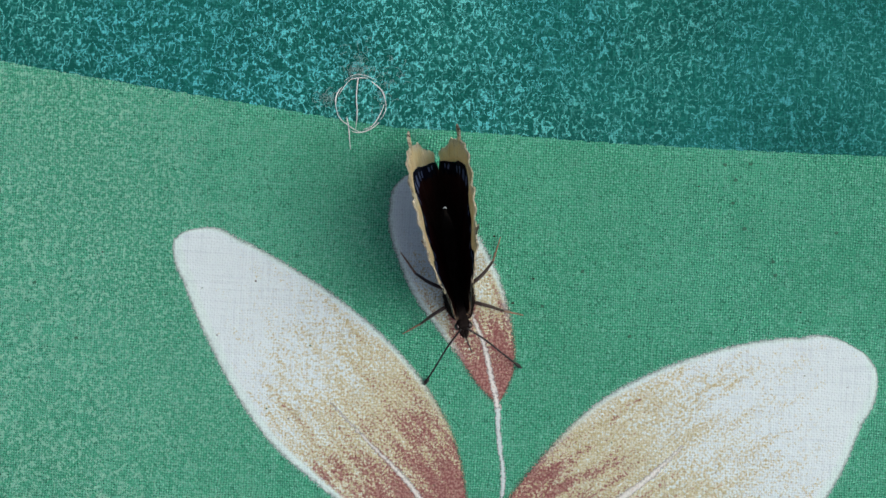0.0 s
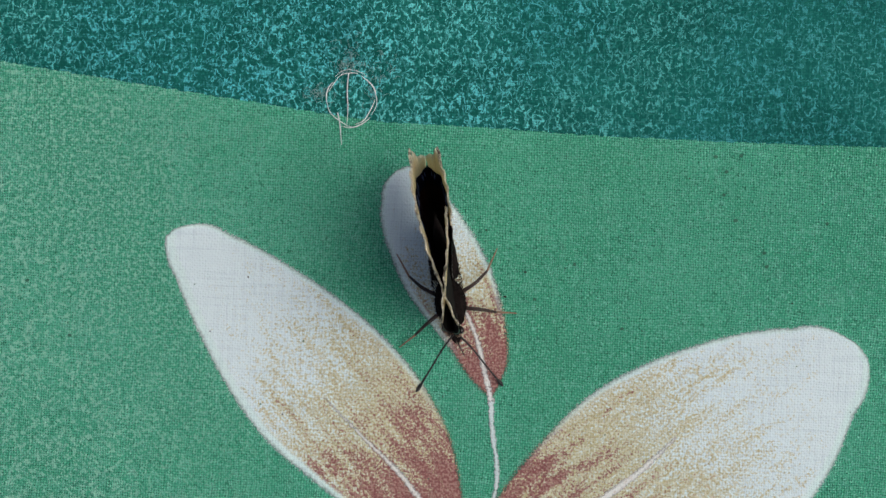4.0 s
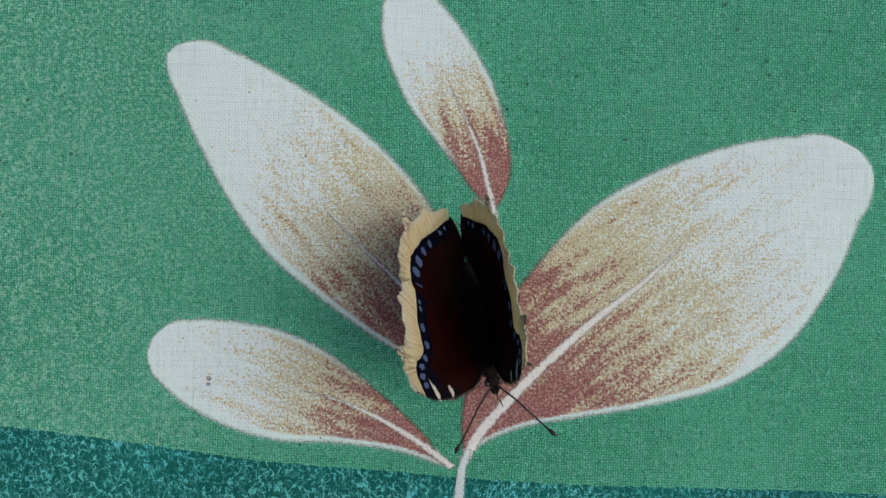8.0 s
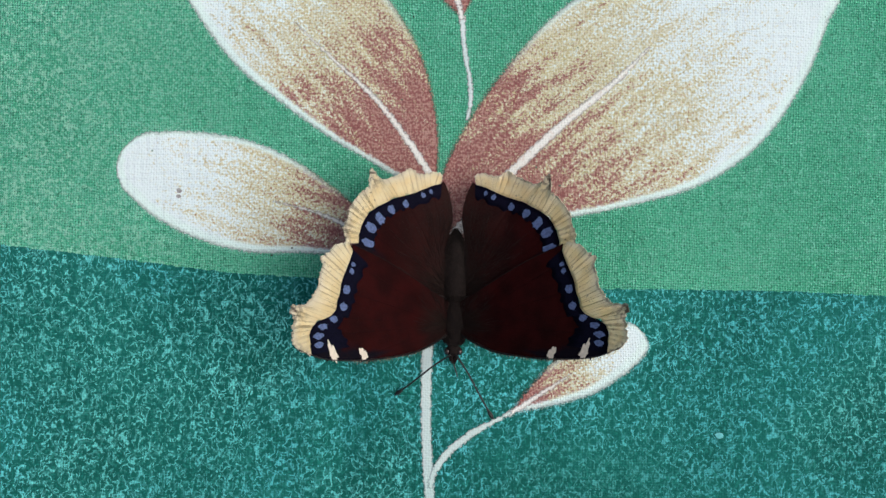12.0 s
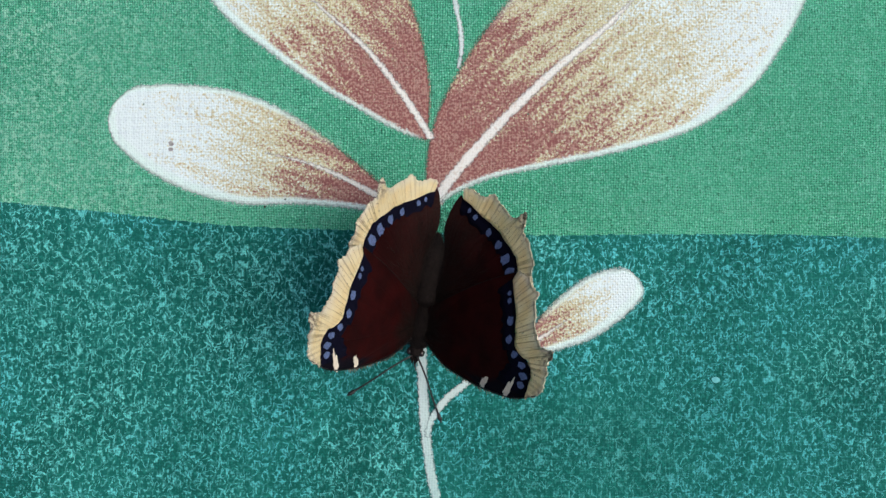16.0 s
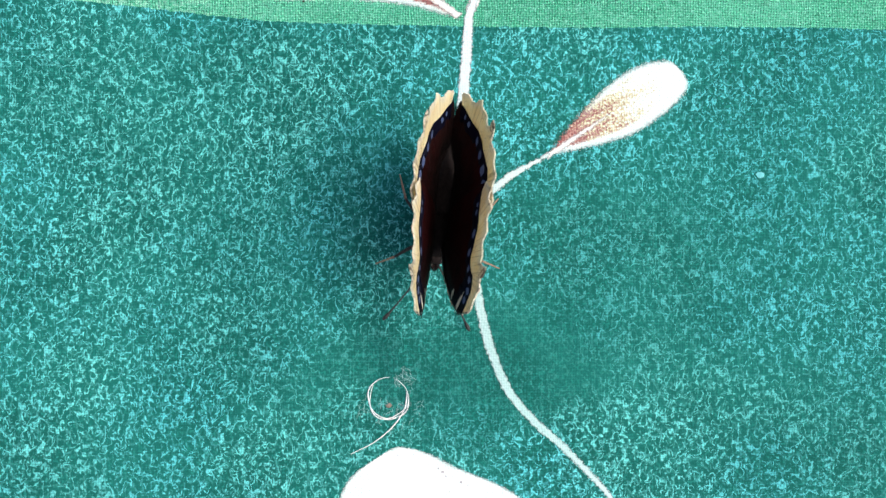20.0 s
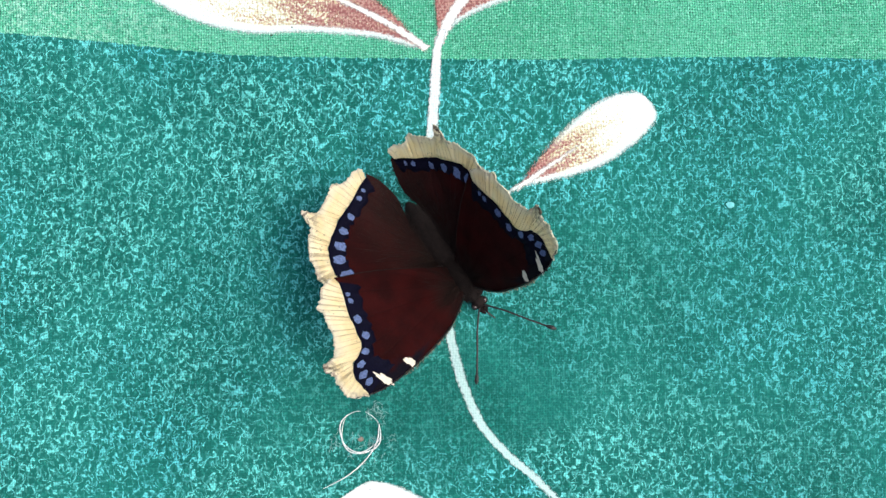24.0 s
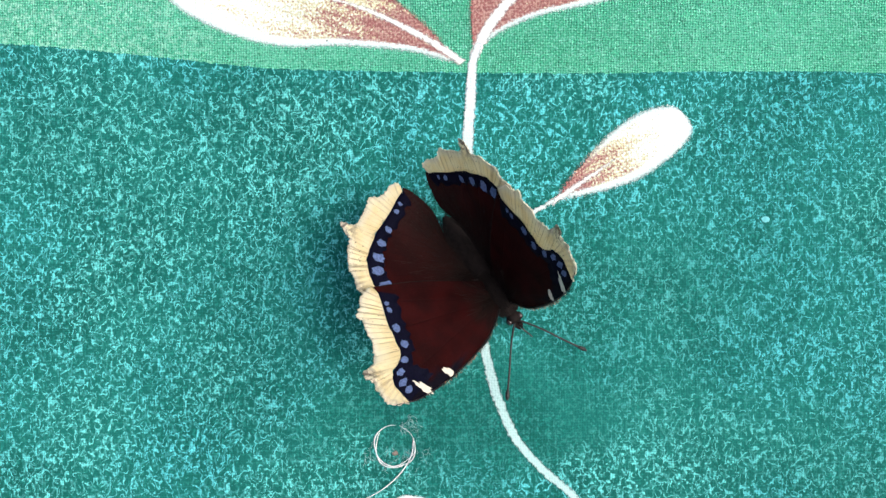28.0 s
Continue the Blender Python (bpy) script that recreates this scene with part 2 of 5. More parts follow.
def leaf_print():
    """White at the tip, ochre and then mauve towards the base, drawn in broken strokes along the leaf."""
    m = Mat("leaf_print_cotton", 0.9, 0.12)
    height, gap, slub = weave(m)
    tone, reach, edge = m.attr("leaf")
    side, run, outlined = m.attr("leaf_mm")
    comb = m.tree.nodes.new("ShaderNodeCombineXYZ")
    m.set(comb.inputs[0], m.math("MULTIPLY", side, 0.5))
    m.set(comb.inputs[1], m.math("MULTIPLY", run, 0.075))
    streak = m.noise(1.0, 2.0, comb.outputs[0])
    grain = m.noise(2100, 2.0, rough=0.75)
    blotch = m.noise(150, 3.0)
    field = m.math("ADD", m.math("MULTIPLY", m.math("SUBTRACT", streak, 0.5), 0.7), m.math("MULTIPLY", m.math("SUBTRACT", blotch, 0.5), 0.25))
    speck = m.math("SUBTRACT", grain, 0.5)
    level = m.math("ADD", m.math("ADD", tone, m.math("MULTIPLY", field, 0.85)), m.math("MULTIPLY", speck, 1.5))
    white = (0.715, 0.855, 0.865)
    ochre = m.mix(m.ramp(m.noise(2300, 1.0), 0.36, 0.66), (0.50, 0.475, 0.265), (0.655, 0.665, 0.49))
    mauve = m.mix(m.ramp(m.noise(2200, 1.0), 0.40, 0.64), (0.26, 0.105, 0.098), (0.42, 0.255, 0.215))
    col = m.mix(m.ramp(level, 0.75, 0.54), white, ochre)
    level2 = m.math("ADD", m.math("ADD", reach, m.math("MULTIPLY", field, 1.0)), m.math("MULTIPLY", speck, 1.1))
    col = m.mix(m.ramp(level2, 0.43, 0.34), col, mauve)
    ragged_edge = m.math("ADD", edge, m.math("MULTIPLY", speck, 1.8))
    rim = m.math("MULTIPLY", m.ramp(ragged_edge, 2.0, 1.1), m.ramp(tone, 0.25, 0.55))
    broad = m.math("MULTIPLY", m.math("MULTIPLY", m.ramp(m.math("SUBTRACT", ragged_edge, m.math("MULTIPLY", tone, 1.6)), 1.6, 0.8), m.ramp(tone, 0.02, 0.10)), outlined)
    col = m.mix(m.math("MAXIMUM", rim, broad), col, (0.69, 0.86, 0.83))
    # thread gaps tinted darker, their shade being part of the print colour
    col = m.mix(m.math("MULTIPLY", gap, 0.48), col, (0.36, 0.41, 0.45), "MULTIPLY")
    col = m.mix(m.math("MULTIPLY", m.ramp(slub, 0.05, -0.3), 0.3), col, (0.62, 0.66, 0.72), "MULTIPLY")
    stain = m.math("MULTIPLY", m.ramp(m.noise(420, 4.0, rough=0.75), 0.69, 0.76), 0.3)
    col = m.mix(stain, col, (0.25, 0.24, 0.22))
    m.bump(m.math("ADD", height, m.math("MULTIPLY", slub, 0.5)), 0.7, 0.0002)
    m.fade(m.ramp(m.math("ADD", edge, m.math("MULTIPLY", speck, 1.5)), 0.0, 1.5))
    return m.colour(col)


def rib_print():
    m = Mat("warm_white_midrib_print", 0.9, 0.15)
    height, gap, _ = weave(m)
    _, _, edge = m.attr("leaf")
    grain = m.noise(1500, 2.0, rough=0.7)
    col = m.mix(m.ramp(grain, 0.50, 0.75), (0.74, 0.77, 0.74), (0.60, 0.54, 0.48))
    col = m.mix(m.math("MULTIPLY", gap, 0.45), col, (0.40, 0.42, 0.42), "MULTIPLY")
    m.bump(height, 0.5, 0.00015)
    m.fade(m.ramp(m.math("ADD", edge, m.math("MULTIPLY", m.math("SUBTRACT", grain, 0.5), 1.5)), 0.03, 0.7))
    return m.colour(col)


def stem_print():
    m = Mat("white_stem_print", 0.9, 0.15)
    height, gap, slub = weave(m)
    _, _, edge = m.attr("leaf")
    grain = m.noise(1500, 2.0, rough=0.7)
    col = m.mix(m.ramp(grain, 0.55, 0.75), (0.60, 0.70, 0.70), (0.34, 0.53, 0.50))
    low = m.ramp(m.xyz()[1], 0.002, -0.03)
    col = m.mix(m.math("MULTIPLY", low, 0.7), col, m.mix(grain, (0.38, 0.56, 0.54), (0.56, 0.68, 0.66)))
    _, sy, _ = m.xyz()
    thinned = m.math("MULTIPLY", m.ramp(m.math("MULTIPLY_ADD", m.noise(60, 2.0), 0.02, sy), -0.02, -0.05), m.ramp(sy, -0.098, -0.078))
    col = m.mix(m.math("MULTIPLY", thinned, 0.5), col, m.mix(grain, (0.16, 0.40, 0.37), (0.32, 0.55, 0.52)))
    col = m.mix(m.math("MULTIPLY", gap, 0.45), col, (0.30, 0.44, 0.42), "MULTIPLY")
    m.bump(height, 0.5, 0.00015)
    m.fade(m.ramp(m.math("ADD", edge, m.math("MULTIPLY", m.math("SUBTRACT", grain, 0.5), 1.25)), 0.03, 0.6))
    return m.colour(col)


def plain(name, col, rough=0.7, spec=0.3, vary=0.25, scale=900):
    m = Mat(name, rough, spec)
    dark = tuple(c * (1 - vary) for c in col)
    n = m.noise(scale, 4.0, rough=0.65)
    m.bump(n, 0.35, 0.00008)
    return m.colour(m.mix(m.ramp(n, 0.3, 0.7), dark, col))


def wing_skin():
    m = Mat("maroon_wing_scales", 0.75, 0.05)
    r, s, hair = m.attr("wing")
    n = m.noise(2600, 3.0, rough=0.7)
    col = m.mix(m.ramp(m.noise(240, 3.0), 0.3, 0.7), (0.010, 0.0012, 0.0013), (0.021, 0.0021, 0.0021))
    col = m.mix(m.ramp(r, 0.35, 0.05), col, (0.010, 0.0055, 0.0045))
    col = m.mix(m.math("MULTIPLY", hair, m.ramp(n, 0.2, 0.8)), col, (0.020, 0.0145, 0.0128))
    col = m.mix(m.math("MULTIPLY", m.ramp(n, 0.62, 0.75), 0.35), col, (0.045, 0.012, 0.009))
    front = m.math("MULTIPLY", m.math("MULTIPLY", m.ramp(s, 0.125, 0.155), m.ramp(s, 0.27, 0.23)), m.ramp(m.math("ADD", r, m.math("MULTIPLY", m.math("SUBTRACT", m.noise(420, 2.0), 0.5), 0.22)), 0.70, 0.84))
    col = m.mix(front, col, (0.003, 0.0028, 0.006))
    scales = m.noise(5200, 1.0)
    col = m.mix(m.math("MULTIPLY", m.ramp(scales, 0.55, 0.75), 0.3), col, (0.034, 0.010, 0.009))
    rays = m.ramp(m.math("SINE", m.math("MULTIPLY", s, 46.0)), 0.95, 1.0)
    col = m.mix(m.math("MULTIPLY", rays, 0.2), col, (0.006, 0.002, 0.002))
    m.bump(m.math("ADD", n, m.math("MULTIPLY", rays, 1.2)), 0.4, 0.00012)
    return m.colour(col)


def wing_under():
    m = Mat("black_brown_wing_underside", 0.8, 0.06)
    n = m.noise(1900, 4.0, rough=0.7)
    x = m.noise(1.0, 2.0, m.place((2600, 500, 500)))
    col = m.mix(m.ramp(x, 0.35, 0.65), (0.005, 0.004, 0.0045), (0.014, 0.011, 0.011))
    m.bump(n, 0.4, 0.0001)
    return m.colour(col)


def wing_border():
    m = Mat("cream_wing_border", 0.7, 0.25)
    r, s, tooth = m.attr("wing")
    n = m.noise(1600, 3.0, rough=0.7)
    col = m.mix(m.ramp(m.noise(420, 2.0), 0.3, 0.7), (0.86, 0.71, 0.39), (0.90, 0.80, 0.54))
    col = m.mix(m.ramp(r, 0.55, 1.0), col, (0.82, 0.77, 0.61))
    row = m.tree.nodes.new("ShaderNodeCombineXYZ")
    m.set(row.inputs[0], m.math("MULTIPLY", s, 26.0))
    ribs = m.ramp(m.math("SINE", m.math("MULTIPLY", m.math("ADD", s, m.math("ADD", m.math("MULTIPLY", n, 0.008), m.math("MULTIPLY", m.noise(1.0, 2.0, row.outputs[0]), 0.09))), 165.0)), 0.68, 1.0)
    ribs = m.math("MULTIPLY", ribs, m.math("MULTIPLY_ADD", m.ramp(m.noise(230, 2.0), 0.40, 0.60), 0.6, 0.4))
    col = m.mix(m.math("MULTIPLY", ribs, 0.42), col, (0.26, 0.16, 0.07))
    flecks = m.math("MULTIPLY", m.ramp(m.noise(2300, 2.0), 0.64, 0.72), m.ramp(m.noise(330, 1.0), 0.45, 0.6))
    apex = m.math("MULTIPLY", m.ramp(s, 0.22, 0.02), m.math("MULTIPLY", m.ramp(r, 0.2, 0.9), m.ramp(m.noise(1400, 2.0), 0.42, 0.6)))
    col = m.mix(m.math("MULTIPLY", apex, 0.6), col, (0.09, 0.05, 0.03))
    col = m.mix(m.math("MULTIPLY", tooth, m.ramp(m.noise(1500, 2.0), 0.44, 0.58)), col, (0.08, 0.045, 0.035))
    col = m.mix(m.math("MULTIPLY", flecks, 0.85), col, (0.05, 0.03, 0.02))
    m.bump(m.math("ADD", n, m.math("MULTIPLY", ribs, -2.0)), 0.85, 0.0003)
    thin = m.tree.nodes.new("ShaderNodeBsdfTranslucent")
    m.set(thin.inputs["Color"], m.mix(0.35, col, (0.95, 0.88, 0.68)))
    both = m.tree.nodes.new("ShaderNodeMixShader")
    both.inputs[0].default_value = 0.38
    m.tree.links.new(m.bsdf.outputs[0], both.inputs[1])
    m.tree.links.new(thin.outputs[0], both.inputs[2])
    m.tree.links.new(both.outputs[0], m.out.inputs["Surface"])
    return m.colour(col)


DARK, LIGHT, LEAF, STEM = cloth_dark(), cloth_light(), leaf_print(), stem_print()
RIB = rib_print()
SKIN, UNDER, BORDER = wing_skin(), wing_under(), wing_border()
BAND = plain("black_velvet_scales", (0.0028, 0.003, 0.011), 0.75, 0.05, 0.4, 2200)
BLUE = plain("pale_blue_scales", (0.105, 0.155, 0.315), 0.65, 0.2, 0.5, 2400)
CREAM = plain("ivory_scales", (0.70, 0.64, 0.52), 0.7, 0.25, 0.2, 1800)
HAIR = plain("dark_brown_body_hair", (0.0145, 0.0108, 0.0098), 0.85, 0.08, 0.5, 1500)
DOWN = plain("grey_brown_wing_hair", (0.021, 0.0148, 0.013), 0.8, 0.08, 0.5, 1500)
LEGS = plain("grey_brown_chitin", (0.05, 0.031, 0.025), 0.45, 0.4, 0.5, 1500)
FEET = plain("pale_tan_chitin", (0.30, 0.19, 0.12), 0.5, 0.4, 0.3, 1500)
BLACK = plain("black_chitin", (0.010, 0.009, 0.009), 0.4, 0.4, 0.4, 1500)
EYE = plain("glossy_dark_eye", (0.02, 0.012, 0.01), 0.15, 0.6, 0.3, 3000)
THREAD = plain("white_cotton_thread", (0.80, 0.85, 0.84), 0.85, 0.2, 0.3, 4000)
FUZZ = plain("grey_thread_fluff", (0.27, 0.47, 0.45), 0.9, 0.1, 0.4, 3000)
DIRT = plain("dark_speck", (0.045, 0.05, 0.04), 0.9, 0.1, 0.5, 3000)
RUST = plain("brown_crumb", (0.24, 0.20, 0.17), 0.9, 0.1, 0.4, 3000)
PALE = plain("pale_blue_dye_spot", (0.16, 0.53, 0.56), 0.9, 0.1, 0.2, 1500)
GREY = plain("grey_green_stain", (0.065, 0.22, 0.145), 0.9, 0.1, 0.4, 2500)
SMUDGE = plain("pale_grey_smudge", (0.40, 0.42, 0.42), 0.9, 0.1, 0.45, 2500)
BOARD = plain("grey_boards", (0.22, 0.21, 0.19), 0.85, 0.2, 0.35, 12)


# ---- mesh helpers ----
def mesh_of(name, verts, faces, material, attrs=None, smooth=True):
    me = bpy.data.meshes.new(name)
    me.from_pydata([tuple(v) for v in verts], [], faces)
    me.materials.append(material)
    for key, values in (attrs or {}).items():
        me.attributes.new(key, "FLOAT_VECTOR", "POINT").data.foreach_set("vector", np.asarray(values, np.float32).ravel())
    me.polygons.foreach_set("use_smooth", [smooth] * len(me.polygons))
    me.update()
    return me


def piece(name, mesh, parent=None, label=""):
    ob = new(name, mesh)
    ob.parent = parent
    return tagged(ob, label)


def quads(rows, cols, flip=False):
    out = []
    for i in range(rows - 1):
        for j in range(cols - 1):
            q = (i * cols + j, i * cols + j + 1, (i + 1) * cols + j + 1, (i + 1) * cols + j)
            out.append(q[::-1] if flip else q)
    return out


def curve_through(points, count):
    """A smooth line through a few points, at even steps."""
    p = np.array(points, float)
    p = np.vstack([2 * p[0] - p[1], p, 2 * p[-1] - p[-2]])
    out = []
    for i in range(1, len(p) - 2):
        for k in np.linspace(0, 1, 24, endpoint=False):
            a, b, c, d = p[i - 1 : i + 3]
            out.append(0.5 * (2 * b + (c - a) * k + (2 * a - 5 * b + 4 * c - d) * k**2 + (3 * b - a - 3 * c + d) * k**3))
    out = np.array(out + [p[-2]])
    far = np.r_[0, np.cumsum(np.linalg.norm(np.diff(out, axis=0), axis=1))]
    at = np.linspace(0, far[-1], count)
    return np.stack([np.interp(at, far, out[:, k]) for k in range(out.shape[1])], 1)


def tube(line, radii, sides=8, cap=True):
    """Vertices and faces of a round tube along a line."""
    line = np.asarray(line, float)
    radii = np.broadcast_to(radii, (len(line),)) if np.ndim(radii) < 1 else np.interp(np.linspace(0, 1, len(line)), np.linspace(0, 1, len(radii)), radii)
    verts, faces = [], []
    for i, p in enumerate(line):
        d = Vector(line[min(i + 1, len(line) - 1)] - line[max(i - 1, 0)]).normalized()
        u = d.cross(Vector((0.13, 0.31, 0.94)) if abs(d.z) < 0.9 else Vector((1, 0, 0))).normalized()
        w = d.cross(u)
        for k in range(sides):
            a = 2 * math.pi * k / sides
            verts.append(Vector(p) + float(radii[i]) * (math.cos(a) * u + math.sin(a) * w))
    for i in range(len(line) - 1):
        for k in range(sides):
            b = (k + 1) % sides
            faces.append((i * sides + k, i * sides + b, (i + 1) * sides + b, (i + 1) * sides + k))
    if cap:
        faces += [tuple(range(sides))[::-1], tuple((len(line) - 1) * sides + k for k in range(sides))]
    return verts, faces


def blob(centre, radii, rough=0.0, rings=14, sides=20, taper=0.0):
    """A rounded lump whose long axis lies along y."""
    verts, faces = [], []
    for i in range(rings + 1):
        a = math.pi * i / rings
        for k in range(sides):
            b = 2 * math.pi * k / sides
            n = Vector((math.sin(a) * math.cos(b), -math.cos(a), math.sin(a) * math.sin(b)))
            g = (1 + rough * noise.noise(n * 3.1 + Vector(centre) * 900)) * (1 + taper * n.y)
            verts.append(Vector(centre) + Vector((n.x * radii[0] * g, n.y * radii[1], n.z * radii[2] * g)))
    for i in range(rings):
        for k in range(sides):
            b = (k + 1) % sides
            faces.append((i * sides + k, i * sides + b, (i + 1) * sides + b, (i + 1) * sides + k))
    return verts, faces


def joined(*bits):
    verts, faces = [], []
    for v, f in bits:
        n = len(verts)
        verts += list(v)
        faces += [tuple(i + n for i in q) for q in f]
    return verts, faces


# ---- the cloth ----
RING_A, RING_B = np.array((-23.2, 109.3)) * MM, np.array((-16.0, -72.2)) * MM


def cloth_z(x, y):
    """Lie of the cloth: shallow swells and the puckers round the two stitched rings."""
    x, y = np.asarray(x, float), np.asarray(y, float)
    z = 0.0007 * np.sin(x * 31 + 0.6) * np.sin(y * 27 + 1.1) + 0.0004 * np.sin(x * 57 - y * 33)
    for (cx, cy), deep in ((RING_A, 0.0007), (RING_B, 0.0013)):
        dx, dy = x - cx, y - cy
        r, a = np.hypot(dx, dy), np.arctan2(dy, dx)
        z = z - deep * np.exp(-((r / 0.011) ** 2)) + deep * 0.55 * np.cos(4 * a + 0.9) * np.exp(-(((r - 0.016) / 0.011) ** 2))
    # a soft crease that runs up from the lower ring
    off = (x + 0.0165) - 0.05 * (y + 0.02)
    z = z - 0.0010 * np.exp(-((off / 0.004) ** 2)) * np.exp(-(((y + 0.03) / 0.026) ** 2))
    return z


def edge_upper(x):
    xs = [-350, -95, -69, -50, -32, -16, 6, 28, 51, 67, 81, 350]
    ys = [127, 114.8, 111.4, 109, 106.8, 105, 104.6, 103.9, 103.6, 103.4, 103.4, 101]
    return np.interp(x, np.array(xs) * MM, np.array(ys) * MM)


def edge_lower(x):
    xs = [-350, -84, -62, -40, -29, -7, 4, 26, 48, 70, 89, 350]
    ys = [22, 6.9, 4.3, 1.5, 0.8, -0.3, -0.9, -1.6, -1.7, -2.1, -3.0, -9]
    return np.interp(x, np.array(xs) * MM, np.array(ys) * MM)


cloth = tagged(new("cloth"), "green and teal printed cotton cloth lying flat", "cloth")


def band(name, low, high, material, rows, label):
    xs = np.unique(np.r_[np.linspace(-0.35, -0.105, 30), np.linspace(-0.105, 0.105, 500), np.linspace(0.105, 0.35, 30)])
    jag = lambda x: np.array([0.00028 * noise.noise(Vector((v * 1900, 3.7, 0))) + 0.0002 * noise.noise(Vector((v * 700, 9.1, 0))) for v in x])  # noqa: E731
    lo = low(xs) + (jag(xs) if low in (edge_upper, edge_lower) else 0)
    hi = high(xs) + (jag(xs) if high in (edge_upper, edge_lower) else 0)
    f = np.linspace(0, 1, rows)[:, None]
    y = lo + (hi - lo) * f
    x = np.broadcast_to(xs, y.shape)
    v = np.stack([x, y, cloth_z(x, y)], -1).reshape(-1, 3)
    piece(name, mesh_of(name, v, quads(rows, len(xs)), material), cloth, label)


flat = lambda h: (lambda x: np.full_like(x, h))  # noqa: E731
band("teal_band", edge_upper, flat(0.35), DARK, 110, "dark teal band flecked with pale turquoise squiggles")
band("green_band", edge_lower, edge_upper, LIGHT, 80, "light green band of mottled weave")
band("teal_band", flat(-0.35), edge_lower, DARK, 160, "dark teal band flecked with pale turquoise squiggles")

k = np.linspace(-0.35, 0.35, 141)
side = np.full(141, 0.35)
rim = np.vstack([np.stack([k, -side], 1), np.stack([side, k], 1), np.stack([-k, side], 1), np.stack([-side, -k], 1)])
lip = [(x, y, float(cloth_z(x, y)) - 0.0001) for x, y in rim] + [(x, y, -0.006) for x, y in rim * 1.001]
n = len(rim)
piece("hem", mesh_of("hem", lip, [(i, (i + 1) % n, n + (i + 1) % n, n + i) for i in range(n)], DARK), cloth, "folded hem of the cloth")

STATIONS = np.array([0, 0.06, 0.14, 0.25, 0.38, 0.52, 0.66, 0.8, 0.9, 0.96, 1.0])


def leaf(base, tip, left, right, rib, turn, lift, label, outlined=0, blunt=0.55, reach=0.36):
    """A printed leaf: its outline by the width on either side of the line from base to tip, and its midrib.
    turn: the share of the length at which white gives way to ochre. reach: where the mauve ends. outlined: the side with a white rim."""
    b, t = np.array(base) * MM, np.array(tip) * MM
    length = np.linalg.norm(t - b)
    e = (t - b) / length
    n = np.array((-e[1], e[0]))
    s = 1 - (1 - np.linspace(0, 1, 150)) ** 1.35
    smooth = lambda ys: curve_through(np.stack([STATIONS, np.array(ys) / 100], 1), 400)  # noqa: E731
    at = lambda ys: np.interp(s, smooth(ys)[:, 0], smooth(ys)[:, 1]) * 100 * MM  # noqa: E731
    tip_round = blunt * np.clip((s - 0.90) / 0.03, 0, 1)
    dome = np.sqrt(np.clip(1 - (np.clip(s - 0.91, 0, 1) / 0.09) ** 2, 0, 1))
    rounded = lambda ys: at(ys) * (1 - tip_round) + tip_round * np.interp(0.91, s, at(ys)) * dome  # noqa: E731
    grow = 0.66 * MM * np.clip(s * 9, 0, 1)
    lo, hi = rounded(right) - grow, rounded(left) + grow
    cols = 41
    w = np.linspace(0, 1, cols)
    off = lo[:, None] + (hi - lo)[:, None] * w
    xy = b + s[:, None, None] * length * e + off[..., None] * n
    gap = np.abs(hi - lo)[:, None] * np.minimum(w, 1 - w) / MM
    ends = np.minimum(s, 1 - s)[:, None] * length / MM * 1.6 + 0.3
    edge = np.minimum(gap, ends)
    tone = np.broadcast_to((s / turn * 0.62)[:, None], off.shape) + 0.10 * (0.5 - w)[None, :] * np.sign(b[0] - t[0] + 1e-9) * -1
    across = np.broadcast_to(2 * w - 1, off.shape)
    mauve = np.broadcast_to((s / reach * 0.40)[:, None], off.shape)
    x, y = xy[..., 0], xy[..., 1]
    v = np.stack([x, y, cloth_z(x, y) + lift * MM], -1).reshape(-1, 3)
    a1 = np.stack([tone, mauve, edge], -1).reshape(-1, 3)
    a2 = np.stack([off / MM, np.broadcast_to((s * length / MM)[:, None], off.shape), (across * outlined > 0.0) * 1.0], -1).reshape(-1, 3)
    up = np.cross(np.r_[e, 0], np.r_[n * np.sign((hi - lo).mean()), 0])[2] < 0
    ob = piece("printed_leaf", mesh_of("printed_leaf", v, quads(len(s), cols, not up), LEAF, {"leaf": a1, "leaf_mm": a2}), cloth, label)
    if rib:
        pts = [(b + q * length * e + o * MM * n) / MM for q, o in rib]
        stripe("midrib", pts, [2.5, 2.6, 2.4, 2.2, 1.8, 1.0] if length > 0.09 else [1.9, 1.9, 1.7, 1.4, 1.1, 0.7] if length > 0.06 else [1.6, 1.6, 1.4, 1.1, 0.7], lift + 0.06, ob, "", RIB)
    return ob


